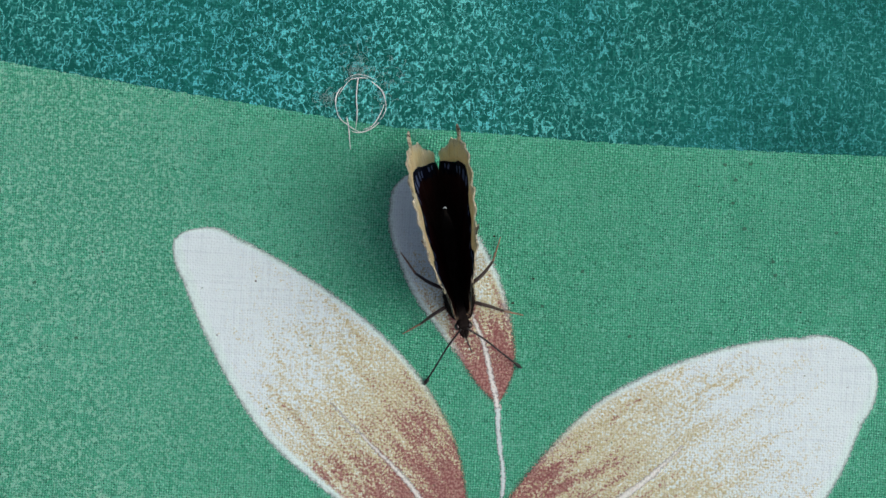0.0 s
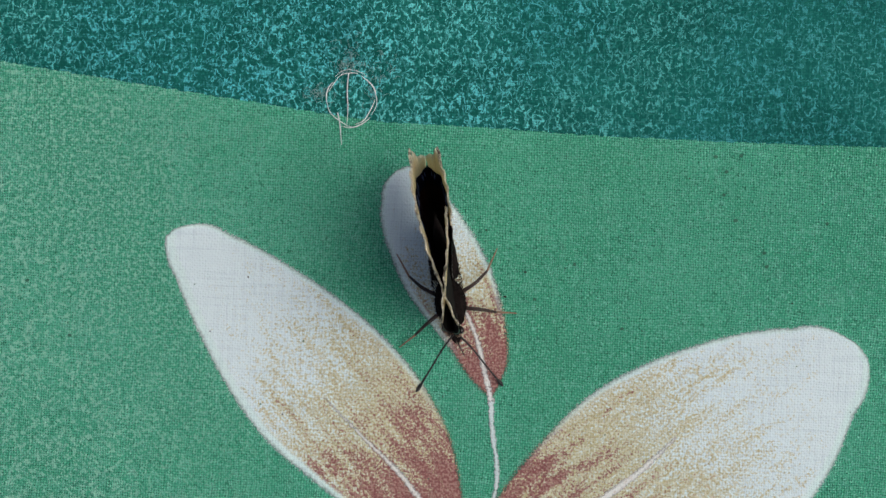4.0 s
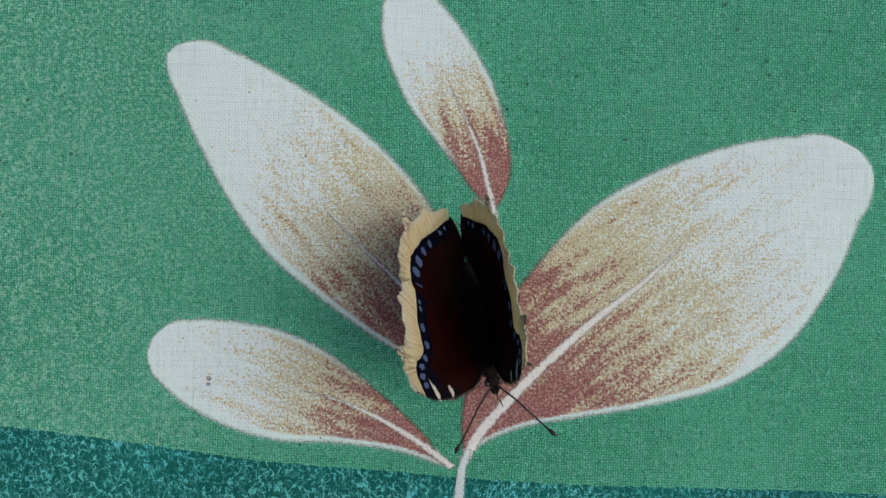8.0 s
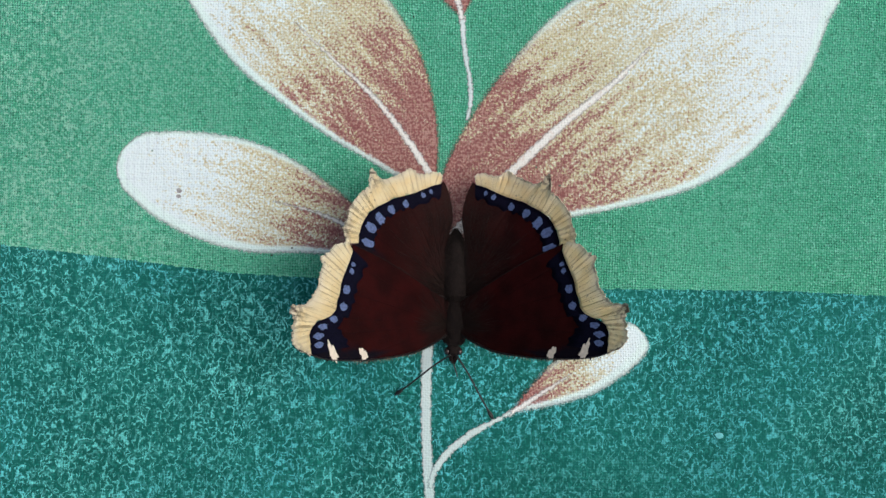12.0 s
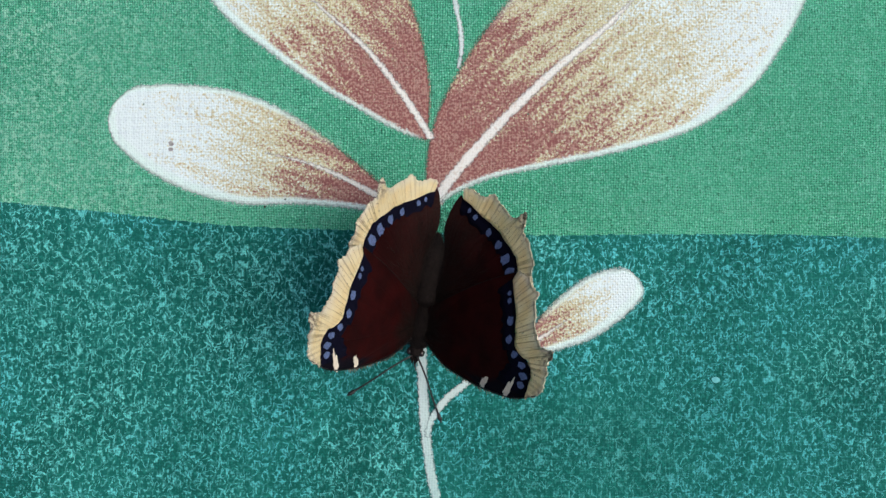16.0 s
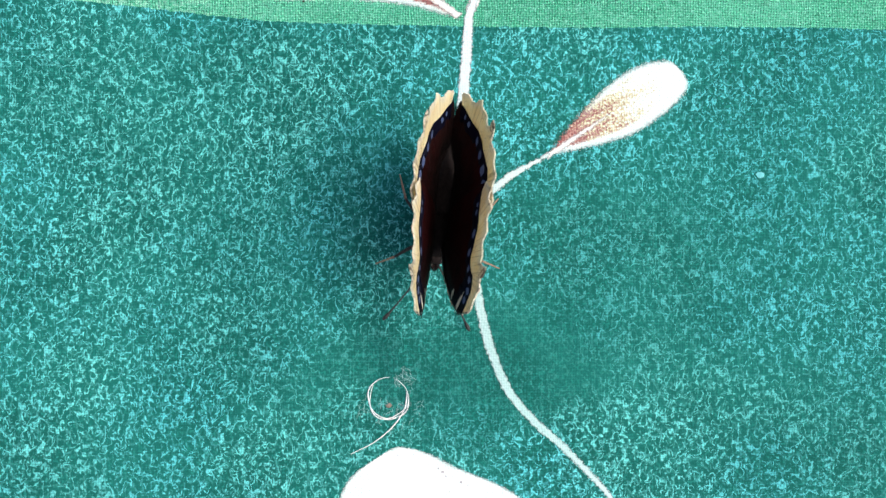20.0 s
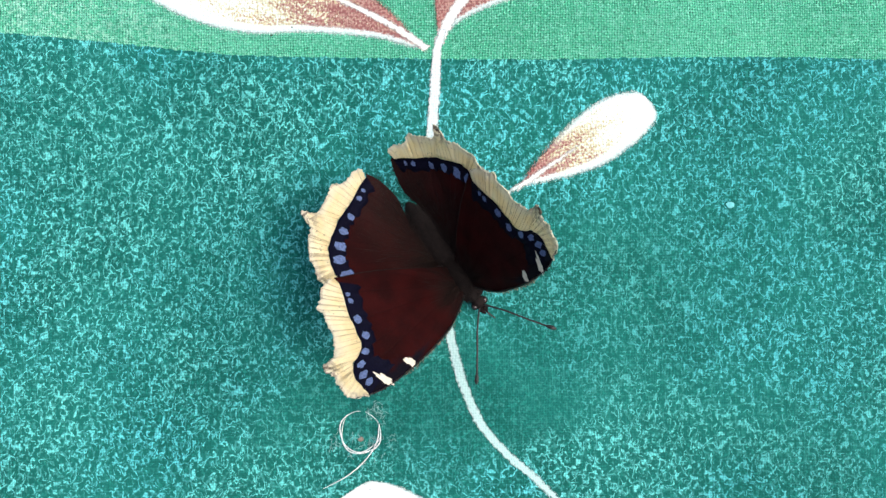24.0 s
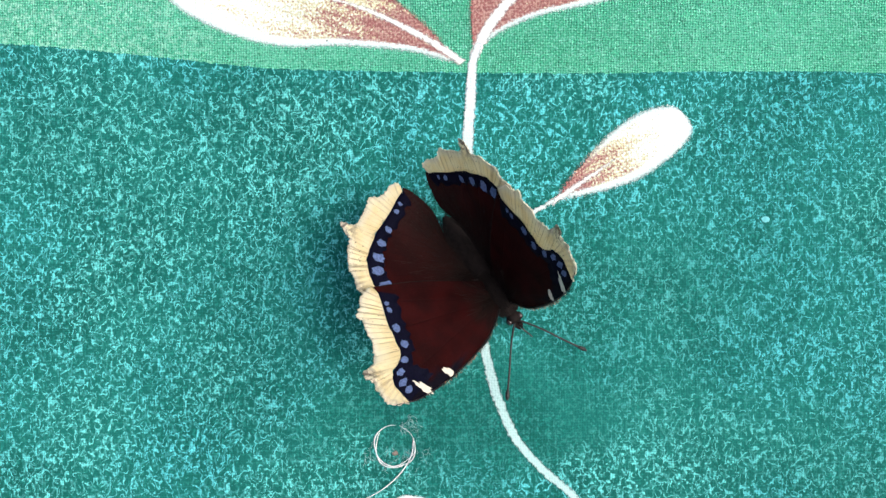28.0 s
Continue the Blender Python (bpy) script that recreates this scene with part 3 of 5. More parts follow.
def stripe(name, points, widths, lift, parent, label="", material=None):
    line = curve_through(points, 160) * MM
    d = np.gradient(line, axis=0)
    n = np.stack([-d[:, 1], d[:, 0]], 1) / np.linalg.norm(d, axis=1)[:, None]
    wide = np.interp(np.linspace(0, 1, 160), np.linspace(0, 1, len(widths)), widths) * MM
    wide = wide * (1 + 0.12 * np.array([noise.noise(Vector((k * 0.11, line[0][0] * 1000, 2))) for k in range(160)]))
    w = np.linspace(-0.5, 0.5, 9)
    xy = line[:, None] + wide[:, None, None] * w[:, None] * n[:, None]
    edge = wide[:, None] * (0.5 - np.abs(w)) / MM
    end = np.minimum(np.arange(160), np.arange(160)[::-1])[:, None] * np.linalg.norm(d, axis=1).mean() / MM
    x, y = xy[..., 0], xy[..., 1]
    v = np.stack([x, y, cloth_z(x, y) + lift * MM], -1).reshape(-1, 3)
    a = np.stack([0 * edge, np.broadcast_to(w, edge.shape), np.minimum(edge, end + 0.05)], -1).reshape(-1, 3)
    return piece(name, mesh_of(name, v, quads(160, 9, True), material or STEM, {"leaf": a}), parent, label)


leaf((0.9, 1.8), (79.3, 63.0), [0, 8.2, 14.6, 19.5, 23.1, 24.9, 22.9, 18.3, 13.0, 7.6, 0], [0, 0.6, -1.1, -6.6, -13.2, -18.6, -19.2, -14.9, -9.2, -5.0, 0],
     [(0, 0), (0.06, 2.7), (0.14, 4.5), (0.25, 6.1), (0.38, 7.2), (0.5, 7.4), (0.6, 8.6)], 0.60, 0.18,
     "broad white leaf print, ochre and mauve towards its stem", -1, reach=0.37)
leaf((1.2, 16.5), (-58.2, 81.8), [0, 2.4, 4.5, 7.5, 10.0, 11.7, 10.5, 7.7, 4.9, 2.6, 0], [0, -5.7, -11.0, -16.2, -18.8, -18.8, -16.7, -13.0, -9.4, -6.0, 0],
     [(0.0, -1.2), (0.06, -2.2), (0.14, -3.3), (0.25, -4.0), (0.38, -3.1), (0.5, -2.3)], 0.535, 0.14,
     "long white leaf print streaked with ochre and mauve", 1, reach=0.34)
leaf((6.4, 50.6), (-12.6, 96.4), [0, 1.2, 2.5, 3.8, 5.7, 7.7, 8.3, 8.0, 6.3, 4.0, 0], [0, -3.2, -6.0, -7.8, -8.8, -9.0, -8.1, -6.4, -4.5, -2.6, 0],
     [(0, 0), (0.06, -0.5), (0.14, -1.0), (0.25, -1.7), (0.38, -1.6), (0.55, -1.1)], 0.53, 0.14,
     "small upright white leaf print with a mauve base")
leaf((-0.3, 0.4), (-61.2, 23.9), [0, 0.3, 0.3, 1.7, 4.2, 7.6, 9.0, 8.5, 6.6, 4.0, 0], [0, -1.9, -4.6, -7.4, -10.1, -12.2, -12.3, -10.4, -8.0, -5.2, 0],
     [(0.01, -0.4), (0.06, -1.4), (0.14, -2.6), (0.25, -3.6), (0.38, -4.1), (0.52, -3.1)], 0.60, 0.14,
     "low white leaf print with ochre edges, mauve at the stem", 1, reach=0.40)
leaf((15.0, -26.2), (42.4, -11.4), [0, 0.8, 1.8, 3.2, 4.6, 5.7, 6.4, 6.2, 5.2, 3.9, 0], [0, -0.4, -1.0, -2.1, -3.2, -4.1, -4.1, -3.6, -2.7, -1.7, 0],
     [(0, 0.0), (0.14, 0.3), (0.25, 0.6), (0.38, 0.9), (0.5, 1.3)], 0.60, 0.14,
     "little white bud leaf print on the teal band", -1, reach=0.40)
leaf((2.2, -150), (-14.9, -81.5), [0, 4, 9, 14, 19, 22, 21.5, 17.8, 13, 8.4, 0], [0, -5, -12, -20, -26, -28, -26, -19.2, -10.4, -5.0, 0], None, 0.55, 0.14,
     "plain white leaf print tip beside a loose thread", 0, 0.12)
stripe("stem", [(6.3, 51.5), (6.8, 45.0), (7.8, 39.0), (7.9, 34.3), (7.2, 31.0)], [1.7, 1.5, 1.4, 1.5, 1.1], 0.12, cloth, "thin pale printed stem")
stripe("stem", [(2.3, 5.2), (1.0, 1.5), (0.6, -2.0), (0.2, -7), (-0.4, -13.5), (-0.7, -22.2), (-0.6, -31), (-0.2, -38.7), (0.5, -46), (1.8, -53.2), (3.1, -59.5), (5.2, -66.4), (8.0, -72.0),
                (12.6, -77.4), (18.0, -82.4), (26.6, -91.8), (36, -104)], [1.8, 2.6, 2.5, 2.5, 2.4, 2.4, 2.1, 1.8, 1.5, 1.4], 0.26, cloth, "white printed stem")
stripe("stem", [(0.1, -40.5), (0.9, -37.2), (3.8, -33.2), (8.3, -29.6), (12.8, -27.2), (16.0, -25.5)], [1.5, 1.9, 2.0, 1.9, 1.5, 1.1], 0.34, cloth, "white printed stem of the bud leaf")


def speck(x, y, r, material, name, parent=cloth, lift=0.3, label=""):
    k = 9
    x, y, r = x * MM, y * MM, r * MM
    rim = [r * (1 + 0.45 * noise.noise(Vector((x * 900 + i * 1.7, y * 900, i)))) for i in range(k)]
    verts = [(x, y, float(cloth_z(x, y)) + (lift + 0.12) * MM)]
    for i in range(k):
        a = 2 * math.pi * i / k
        px, py = x + rim[i] * math.cos(a), y + 0.8 * rim[i] * math.sin(a)
        verts.append((px, py, float(cloth_z(px, py)) + lift * MM))
    faces = [(0, 1 + i, 1 + (i + 1) % k) for i in range(k)]
    return piece(name, mesh_of(name, verts, faces, material), parent, label)


for x, y in ((49, 100.5), (51.2, 97.6), (58.9, 81.8), (59.5, 79.2), (21.9, 78.3), (50.8, 93.0), (54.0, 100.9), (53.2, 88.1), (-85.8, 71.5), (31.5, 66.0), (71.0, 88.0), (-77, 61), (14.2, 71.2)):
    speck(x, y, 0.42, GREY, "stain")
for x, y, r in ((-42.1, 73.7, 0.22), (-34.6, 47.0, 0.2), (-31.0, 4.9, 0.26), (-27.0, 6.3, 0.2), (8.4, 71.5, 0.3), (12.2, 76.5, 0.28), (4.2, 84.5, 0.24)):
    speck(x, y, r, DIRT, "speck")
speck(-49.1, 17.5, 0.62, SMUDGE, "stain")
speck(-49.2, 16.4, 0.5, SMUDGE, "stain")
for x, y, size in ((-5.7, -86.6, 0.42), (-6.5, -85.9, 0.28), (-5.1, -87.4, 0.25), (-14.3, -83.0, 0.22), (-2.2, -88.6, 0.3), (-0.9, -89.2, 0.2)):
    speck(x, y, 0.8 * size, SMUDGE, "stain", lift=0.32)
speck(56.5, -30.2, 0.85, PALE, "dye_spot", label="pale blue dye spot")
tagged(speck(-15.9, -73.6, 0.55, RUST, "crumb", None), "small brown crumb lying inside the thread loop", "crumb")
rnd = random.Random(5)
for _ in range(70):
    x, y = rnd.uniform(-92, 88), rnd.uniform(4, 103)
    speck(x, y, rnd.uniform(0.08, 0.2), rnd.choice((GREY, DIRT, GREY)), "speck")


# ---- loose sewing thread ----
def thread_ring(name, centre, rx, ry, strands, tails, label, extra=()):
    thing = tagged(new(name), label, "thread")
    for n, (begin, sweep, grow, thick) in enumerate(strands):
        k = int(16 * sweep) + 6
        line = []
        for i in range(k):
            a = begin + sweep * i / (k - 1)
            wob = grow + 0.03 * math.sin(3 * a + 1 + n) + 0.025 * math.sin(7.3 * a * 0.71 + 2 * n)
            x, y = centre[0] + rx * MM * wob * math.cos(a), centre[1] + ry * MM * wob * math.sin(a)
            line.append((x, y, float(cloth_z(x, y)) + (0.22 + 0.06 * n + 0.08 * math.sin(5 * a)) * MM))
        piece("strand", mesh_of("strand", *tube(line, [0.5 * thick * MM, thick * MM, thick * MM, 0.5 * thick * MM], 6), THREAD), thing)
    for pts in tails:
        p = curve_through(pts, 40) * MM
        ln = [(x, y, float(cloth_z(x, y)) + 0.28 * MM) for x, y in p]
        piece("tail", mesh_of("tail", *tube(ln, [0.12 * MM, 0.12 * MM, 0.06 * MM], 6), THREAD), thing)
    bits = []
    rr = random.Random(len(name) + len(extra))
    for cx, cy, n, spread in extra:
        for _ in range(n):
            x, y, a = cx + rr.gauss(0, spread), cy + rr.gauss(0, spread), rr.uniform(0, math.pi)
            ln = []
            for j in range(5):
                px, py = (x + 0.35 * j * math.cos(a)) * MM, (y + 0.35 * j * math.sin(a)) * MM
                a += rr.uniform(-0.7, 0.7)
                ln.append((px, py, float(cloth_z(px, py)) + 0.2 * MM))
            bits.append(tube(ln, 0.045 * MM, 4))
    if bits:
        tagged(piece("fluff", mesh_of("fluff", *joined(*bits), FUZZ), thing, "grey fibre fluff"), kind="stuff")
    return thing


thread_ring("stitched_ring", RING_A, 4.7, 5.3, [(0.25, 0.9, 1.0, 0.14), (1.3, 0.8, 0.98, 0.10), (1.9, 1.0, 0.99, 0.08), (2.5, 0.8, 1.02, 0.14), (3.3, 1.5, 0.99, 0.11), (4.4, 1.2, 1.03, 0.14), (4.9, 1.4, 0.95, 0.12), (5.7, 1.2, 1.03, 0.08), (0.9, 1.4, 1.06, 0.07)],
            [[(-23.9, 114.4), (-24.1, 111), (-23.8, 107.5), (-23.9, 104.4)], [(-25.8, 106.6), (-25.3, 104.6), (-25.0, 102.3), (-24.7, 100.2)]],
            "ring of white stitching thread, frayed, on teal cloth", extra=((-29.6, 109.6, 30, 0.9), (-24, 115.4, 34, 1.2), (-24, 118, 22, 2.4), (-18, 114.5, 26, 1.8), (-19, 109.5, 8, 1.2)))
thread_ring("thread_loop", RING_B, 3.9, 4.0, [(1.5, 3.6, 1.02, 0.12), (2.4, 3.7, 0.95, 0.11), (4.9, 1.6, 1.03, 0.12), (0.2, 1.1, 1.0, 0.06)],
            [[(-12.3, -70.8), (-12.8, -74.0), (-14.8, -77.2), (-18.5, -80.2), (-23.3, -82.6)]],
            "curl of loose white thread on teal cloth", extra=((-13.0, -69.0, 20, 0.9), (-19.0, -75.5, 14, 1.6), (-12.5, -75, 16, 1.4)))


# ---- the butterfly ----
butterfly = tagged(new("butterfly"), "dark maroon butterfly with cream wing edges walking on the cloth", "butterfly")
HINGE = 1.0
ROOT, REAR_ROOT = (1.2, 0.0), (1.3, 2.0)

# outlines of the wings laid flat: millimetres out from the body, and back from the wing's root
FORE_MARGIN = [(31.7, -5.7), (33.8, -4.8), (34.9, -3.3), (34.7, -1.5), (34.4, 0.0), (35.1, 1.0), (34.8, 2.0), (33.3, 2.2), (31.8, 2.7), (30.8, 3.8), (30.0, 5.0), (29.5, 6.4), (29.3, 7.8), (28.9, 9.0), (29.2, 10.2), (27.9, 11.3), (26.6, 12.5), (25.3, 13.0), (24.0, 13.3)]
FORE_INNER = [(31.6, -5.6), (31.6, -4.0), (31.6, -2.4), (31.0, -1.1), (29.8, -0.2), (28.0, 0.5), (26.7, 1.7), (26.1, 3.5), (25.6, 5.0), (25.2, 6.7), (24.5, 8.6), (23.8, 10.2), (23.1, 12.0)]
FORE_COSTA = [(1.6, -2.0), (5.0, -3.6), (8.7, -5.0), (13.7, -5.9), (19.4, -6.4), (24.9, -6.5), (29.2, -6.2), (31.6, -5.6)]
FORE_BACK = [(23.9, 13.2), (16.0, 10.6), (8.5, 7.3), (1.6, 4.2)]
HIND_MARGIN = [(23.0, 14.5), (23.5, 15.7), (23.7, 17.2), (22.9, 19.0), (22.4, 20.7), (21.1, 22.6), (19.9, 23.8), (18.9, 24.8), (18.7, 26.0), (18.4, 27.9), (17.1, 26.8), (15.7, 26.2), (13.6, 26.8), (11.8, 27.8), (10.4, 28.6), (9.4, 28.3), (8.6, 27.7), (7.2, 27.9), (5.9, 28.3), (4.5, 28.1), (4.2, 27.2)]
HIND_INNER = [(20.8, 14.7), (20.6, 16.4), (19.9, 18.0), (18.7, 19.8), (17.1, 21.1), (14.9, 22.2), (12.8, 23.1), (10.0, 23.9), (7.6, 25.0), (5.8, 25.8), (4.3, 26.2)]
HIND_FRONT = [(1.4, 5.0), (9.0, 6.8), (17.0, 10.6), (21.6, 13.3), (23.0, 14.5)]
HIND_BACK = [(4.2, 27.2), (3.0, 25.0), (2.1, 21.0), (1.9, 14.0), (1.6, 6.5)]
FORE_SPOTS = [(30.1, -4.0, 0.5, 0.95), (30.1, -2.6, 0.55, 1.1), (29.3, -1.1, 0.5, 1.05), (27.1, 0.2, 0.55, 0.85), (25.2, 2.3, 0.68, 0.7), (24.4, 5.2, 0.72, 0.8), (23.5, 8.3, 0.5, 0.55), (23.2, 9.5, 0.4, 0.5)]
HIND_SPOTS = [(19.0, 14.8, 1.15, 1.2), (18.2, 17.5, 1.0, 1.5), (16.4, 19.2, 1.0, 1.35), (14.0, 20.9, 0.8, 1.25), (10.9, 22.1, 0.62, 1.1), (7.8, 23.9, 0.5, 0.75), (6.3, 24.6, 0.38, 0.55)]
FORE_BARS = [(27.6, -4.85, 0.62, 1.8, 24), (21.3, -5.3, 0.75, 1.2, 42)]


def camber(u, v):
    """Gentle arch and twist of a wing, which folds in along the abdomen."""
    u, v = np.asarray(u, float), np.asarray(v, float)
    fold = 2.2 * np.clip((v - 14) / 6, 0, 1) * np.clip(1 - (u - 1.0) / 9, 0, 1) ** 0.8
    p, q = u / 30, v / 15
    return -0.75 * p * p - 2.82 * p * q - 0.97 * p * q * q - 0.32 * p * p * q + 0.53 * p * q**3 + 1.24 * p * p * q * q + fold + 0.08 * np.sin(np.arctan2(v, u + 1) * 22) * np.clip(u / 12, 0, 1)


def ragged(line, amount, seed):
    d = np.gradient(line, axis=0)
    n = np.stack([-d[:, 1], d[:, 0]], 1) / np.linalg.norm(d, axis=1)[:, None]
    j = np.array([noise.noise(Vector((i * 0.31, seed, 0.5))) + 0.6 * noise.noise(Vector((i * 0.9, seed, 7.5))) for i in range(len(line))])
    return line + amount * j[:, None] * n


def wing(name, side, costa, margin, inner, back, spots, bars, lift, hairy, label):
    """One wing, flat, with its border, band, spots and underside as parts on it."""
    def put(uv, h):
        uv = np.asarray(uv, float).reshape(-1, 2)
        return np.stack([side * uv[:, 0], uv[:, 1], camber(uv[:, 0], uv[:, 1]) + lift + h], 1) * MM

    c, b = curve_through(costa, 40), curve_through(back, 40)
    mid = curve_through(inner, 90)
    m = ragged(curve_through(margin, 260), 0.26, 3 + lift + len(spots))
    rim = np.vstack([c[:-1], mid, b[1:]])
    root = np.array(ROOT if costa is FORE_COSTA else (1.3, 6.5))
    rings = np.linspace(0, 1, 22) ** 0.8
    uv = root + rings[:, None, None] * (rim - root)[None]
    r = np.broadcast_to(rings[:, None], uv.shape[:2])
    s = np.broadcast_to(np.linspace(0, 1, len(rim))[None], uv.shape[:2])
    hair = np.clip(1 - (uv[..., 0] - 1.5) / (13.0 if hairy else 8.0), 0, 1) * (1.0 if hairy else 0.7)
    a = np.stack([r, s, hair], -1).reshape(-1, 3)
    flip = side > 0
    skin = piece(name, mesh_of(name, put(uv, 0), quads(len(rings), len(rim), not flip), SKIN, {"wing": a}), butterfly, label)
    piece("underside", mesh_of("underside", put(uv, -0.12), quads(len(rings), len(rim), flip), UNDER), skin, "black-brown wing underside")

    def strip(title, inner_line, outer_line, material, h, rows=7, thick=0.0, label="", ruffle=0.0, teeth=9):
        k = len(outer_line)
        inn = curve_through(inner_line[:: max(1, len(inner_line) // 30)], k)
        f = np.linspace(0, 1, rows)[:, None, None]
        g = inn[None] * (1 - f) + outer_line[None] * f
        at = np.stack([np.broadcast_to(f[..., 0], g.shape[:2]), np.broadcast_to(np.linspace(0, 1, k)[None], g.shape[:2]), np.exp(-((np.linalg.norm(g - tooth, axis=-1) / 1.9) ** 2))], -1).reshape(-1, 3)
        wave = (ruffle * f[..., 0] ** 2 * np.sin(np.linspace(0, 1, k)[None] * 2 * math.pi * teeth)).reshape(-1, 1) * np.array([[0, 0, MM]])
        top, low = put(g, h) + wave, put(g, h - thick) + wave
        n = len(top)
        faces = quads(rows, k, flip) + [tuple(i + n for i in q) for q in quads(rows, k, not flip)]
        for line in (0, rows - 1):
            e = [line * k + j for j in range(k)]
            faces += [(e[j], e[j + 1], e[j + 1] + n, e[j] + n) for j in range(k - 1)]
        piece(title, mesh_of(title, np.vstack([top, low]), faces, material, {"wing": np.vstack([at, at])}), skin, label)

    tooth = np.array((34.8, 1.2) if costa is FORE_COSTA else (18.4, 26.6))
    inner_edge = ragged(curve_through(inner, 260), 0.2, 11)
    strip("border", inner_edge, m, BORDER, 0.05, 8, 0.22, "cream scalloped wing border flecked with brown", 0.16, 7.5 if costa is FORE_COSTA else 8.5)
    pull = mid - root
    along = np.linspace(0, 1, 90)
    wide = 3.2 + 4.2 * np.exp(-((along / 0.24) ** 2)) if costa is FORE_COSTA else 3.4 - 1.2 * along
    band_in = root + pull * (1 - wide / np.linalg.norm(pull, axis=1))[:, None]
    band_in = ragged(band_in, 0.7, 5)
    strip("dark_band", band_in, curve_through(inner, 90), BAND, 0.07, 4, 0.02, "blue-black band inside the border")
    for u, v, ru, rv in spots:
        t = math.atan2(v - root[1], u - root[0])
        pts = []
        for k in range(14):
            q = 2 * math.pi * k / 14
            g = 1 + 0.5 * noise.noise(Vector((u + 2 * math.cos(q), v + 2 * math.sin(q), 1)))
            x, y = ru * g * math.cos(q), rv * g * math.sin(q)
            if costa is not FORE_COSTA:
                x, y = 1.15 * x * math.cos(t) - 0.6 * y * math.sin(t), 1.15 * x * math.sin(t) + 0.6 * y * math.cos(t)
            else:
                x, y = y * math.cos(t) * 0.9 - x * math.sin(t), y * math.sin(t) + x * math.cos(t)
            pts.append((u + x, v + y))
        ring = put([(u, v)] + pts, 0.12)
        fan = [(0, 1 + k, 1 + (k + 1) % 14) if flip else (0, 1 + (k + 1) % 14, 1 + k) for k in range(14)]
        piece("blue_spot", mesh_of("blue_spot", ring, fan, BLUE), skin, "powder-blue spot")
    for u, v, ru, rv, lean in bars:
        pts = []
        for k in range(28):
            q = 2 * math.pi * k / 28
            g = 1 + 0.45 * noise.noise(Vector((u + 2 * math.cos(q), v + 2 * math.sin(q), 4))) + 0.5 * noise.noise(Vector((u + 7 * math.cos(q), v + 7 * math.sin(q), 9)))
            x, y = ru * g * math.cos(q) * (1 - 0.35 * math.sin(q)), rv * g * math.sin(q)
            z = radians(lean)
            pts.append((u + x * math.cos(z) + y * math.sin(z), v - x * math.sin(z) + y * math.cos(z)))
        ring = put([(u, v)] + pts, 0.12)
        fan = [(0, 1 + k, 1 + (k + 1) % 28) if flip else (0, 1 + (k + 1) % 28, 1 + k) for k in range(28)]
        piece("pale_bar", mesh_of("pale_bar", ring, fan, CREAM), skin, "ivory bar at the front edge")
    # raised front vein
    lead = np.vstack([c, curve_through([costa[-1], margin[1]], 6)]) if costa is FORE_COSTA else c
    ticks = put(lead, 0.02)
    piece("front_vein", mesh_of("front_vein", *tube(ticks, [0.22 * MM, 0.16 * MM, 0.08 * MM], 6), BLACK), skin, "black front vein")
    if costa is FORE_COSTA:
        piece("trailing_edge", mesh_of("trailing_edge", *tube(put(b[1:38], 0.02), [0.05 * MM, 0.09 * MM, 0.05 * MM], 5), HAIR), skin, "dusty brown trailing edge")
        bits = []
        rr = random.Random(2)
        for _ in range(95):
            p = c[rr.randrange(4, 30)] + (rr.uniform(-0.5, 0.5), rr.uniform(-0.2, 0.15))
            q = p + (rr.uniform(-0.25, 0.25), -rr.uniform(0.15, 0.6))
            bits.append(tube(put([p, q], rr.uniform(0.05, 0.2)), [0.035 * MM, 0.015 * MM], 3))
        tagged(piece("scale_fringe", mesh_of("scale_fringe", *joined(*bits), FEET), skin, "pale scale ticks on the front edge"), kind="stuff")
    # soft dark hairs along the front and the inner edge
    hairs, rr = [], random.Random(4)
    for line, n, away in ((c, 110, (0.1, -1.0)), (b, 90, (-0.8, 0.5))) if costa is not FORE_COSTA else ((c, 170, (0.15, -1.0)),):
        for _ in range(n):
            p = line[rr.randrange(1, len(line) - 1)] + (rr.uniform(-0.3, 0.3), rr.uniform(-0.1, 0.1))
            q = p + np.array(away) * rr.uniform(0.25, 0.7 if costa is FORE_COSTA else 1.1) + (rr.uniform(-0.2, 0.3), rr.uniform(-0.1, 0.3))
            hairs.append(tube(put([p, q], rr.uniform(0, 0.15)), [0.05 * MM, 0.012 * MM], 3, False))
    tagged(piece("hair_fringe", mesh_of("hair_fringe", *joined(*hairs), HAIR), skin, "fine dark hair fringe"), kind="stuff")
    down = []
    while len(down) < (420 if hairy else 140):
        end = rim[rr.randrange(len(rim))] - root
        p = root + end * rr.uniform(0.04, 0.75)
        if rr.random() > (1 - (p[0] - 1.5) / (13.0 if hairy else 8.0)):
            continue
        way = end / np.linalg.norm(end) @ np.array(Matrix.Rotation(rr.gauss(0, 0.22), 2)) * rr.uniform(1.4, 3.6)
        down.append(tube(put([p, p + way / 2, p + way], 0.06) + np.array([(0, 0, 0), (0, 0, 0.14), (0, 0, 0.10)]) * MM, [0.032 * MM, 0.028 * MM, 0.01 * MM], 3, False))
    tagged(piece("wing_hair", mesh_of("wing_hair", *joined(*down), DOWN), skin, "long grey-brown hair at the wing base"), kind="stuff")
    return skin


WINGS = {}
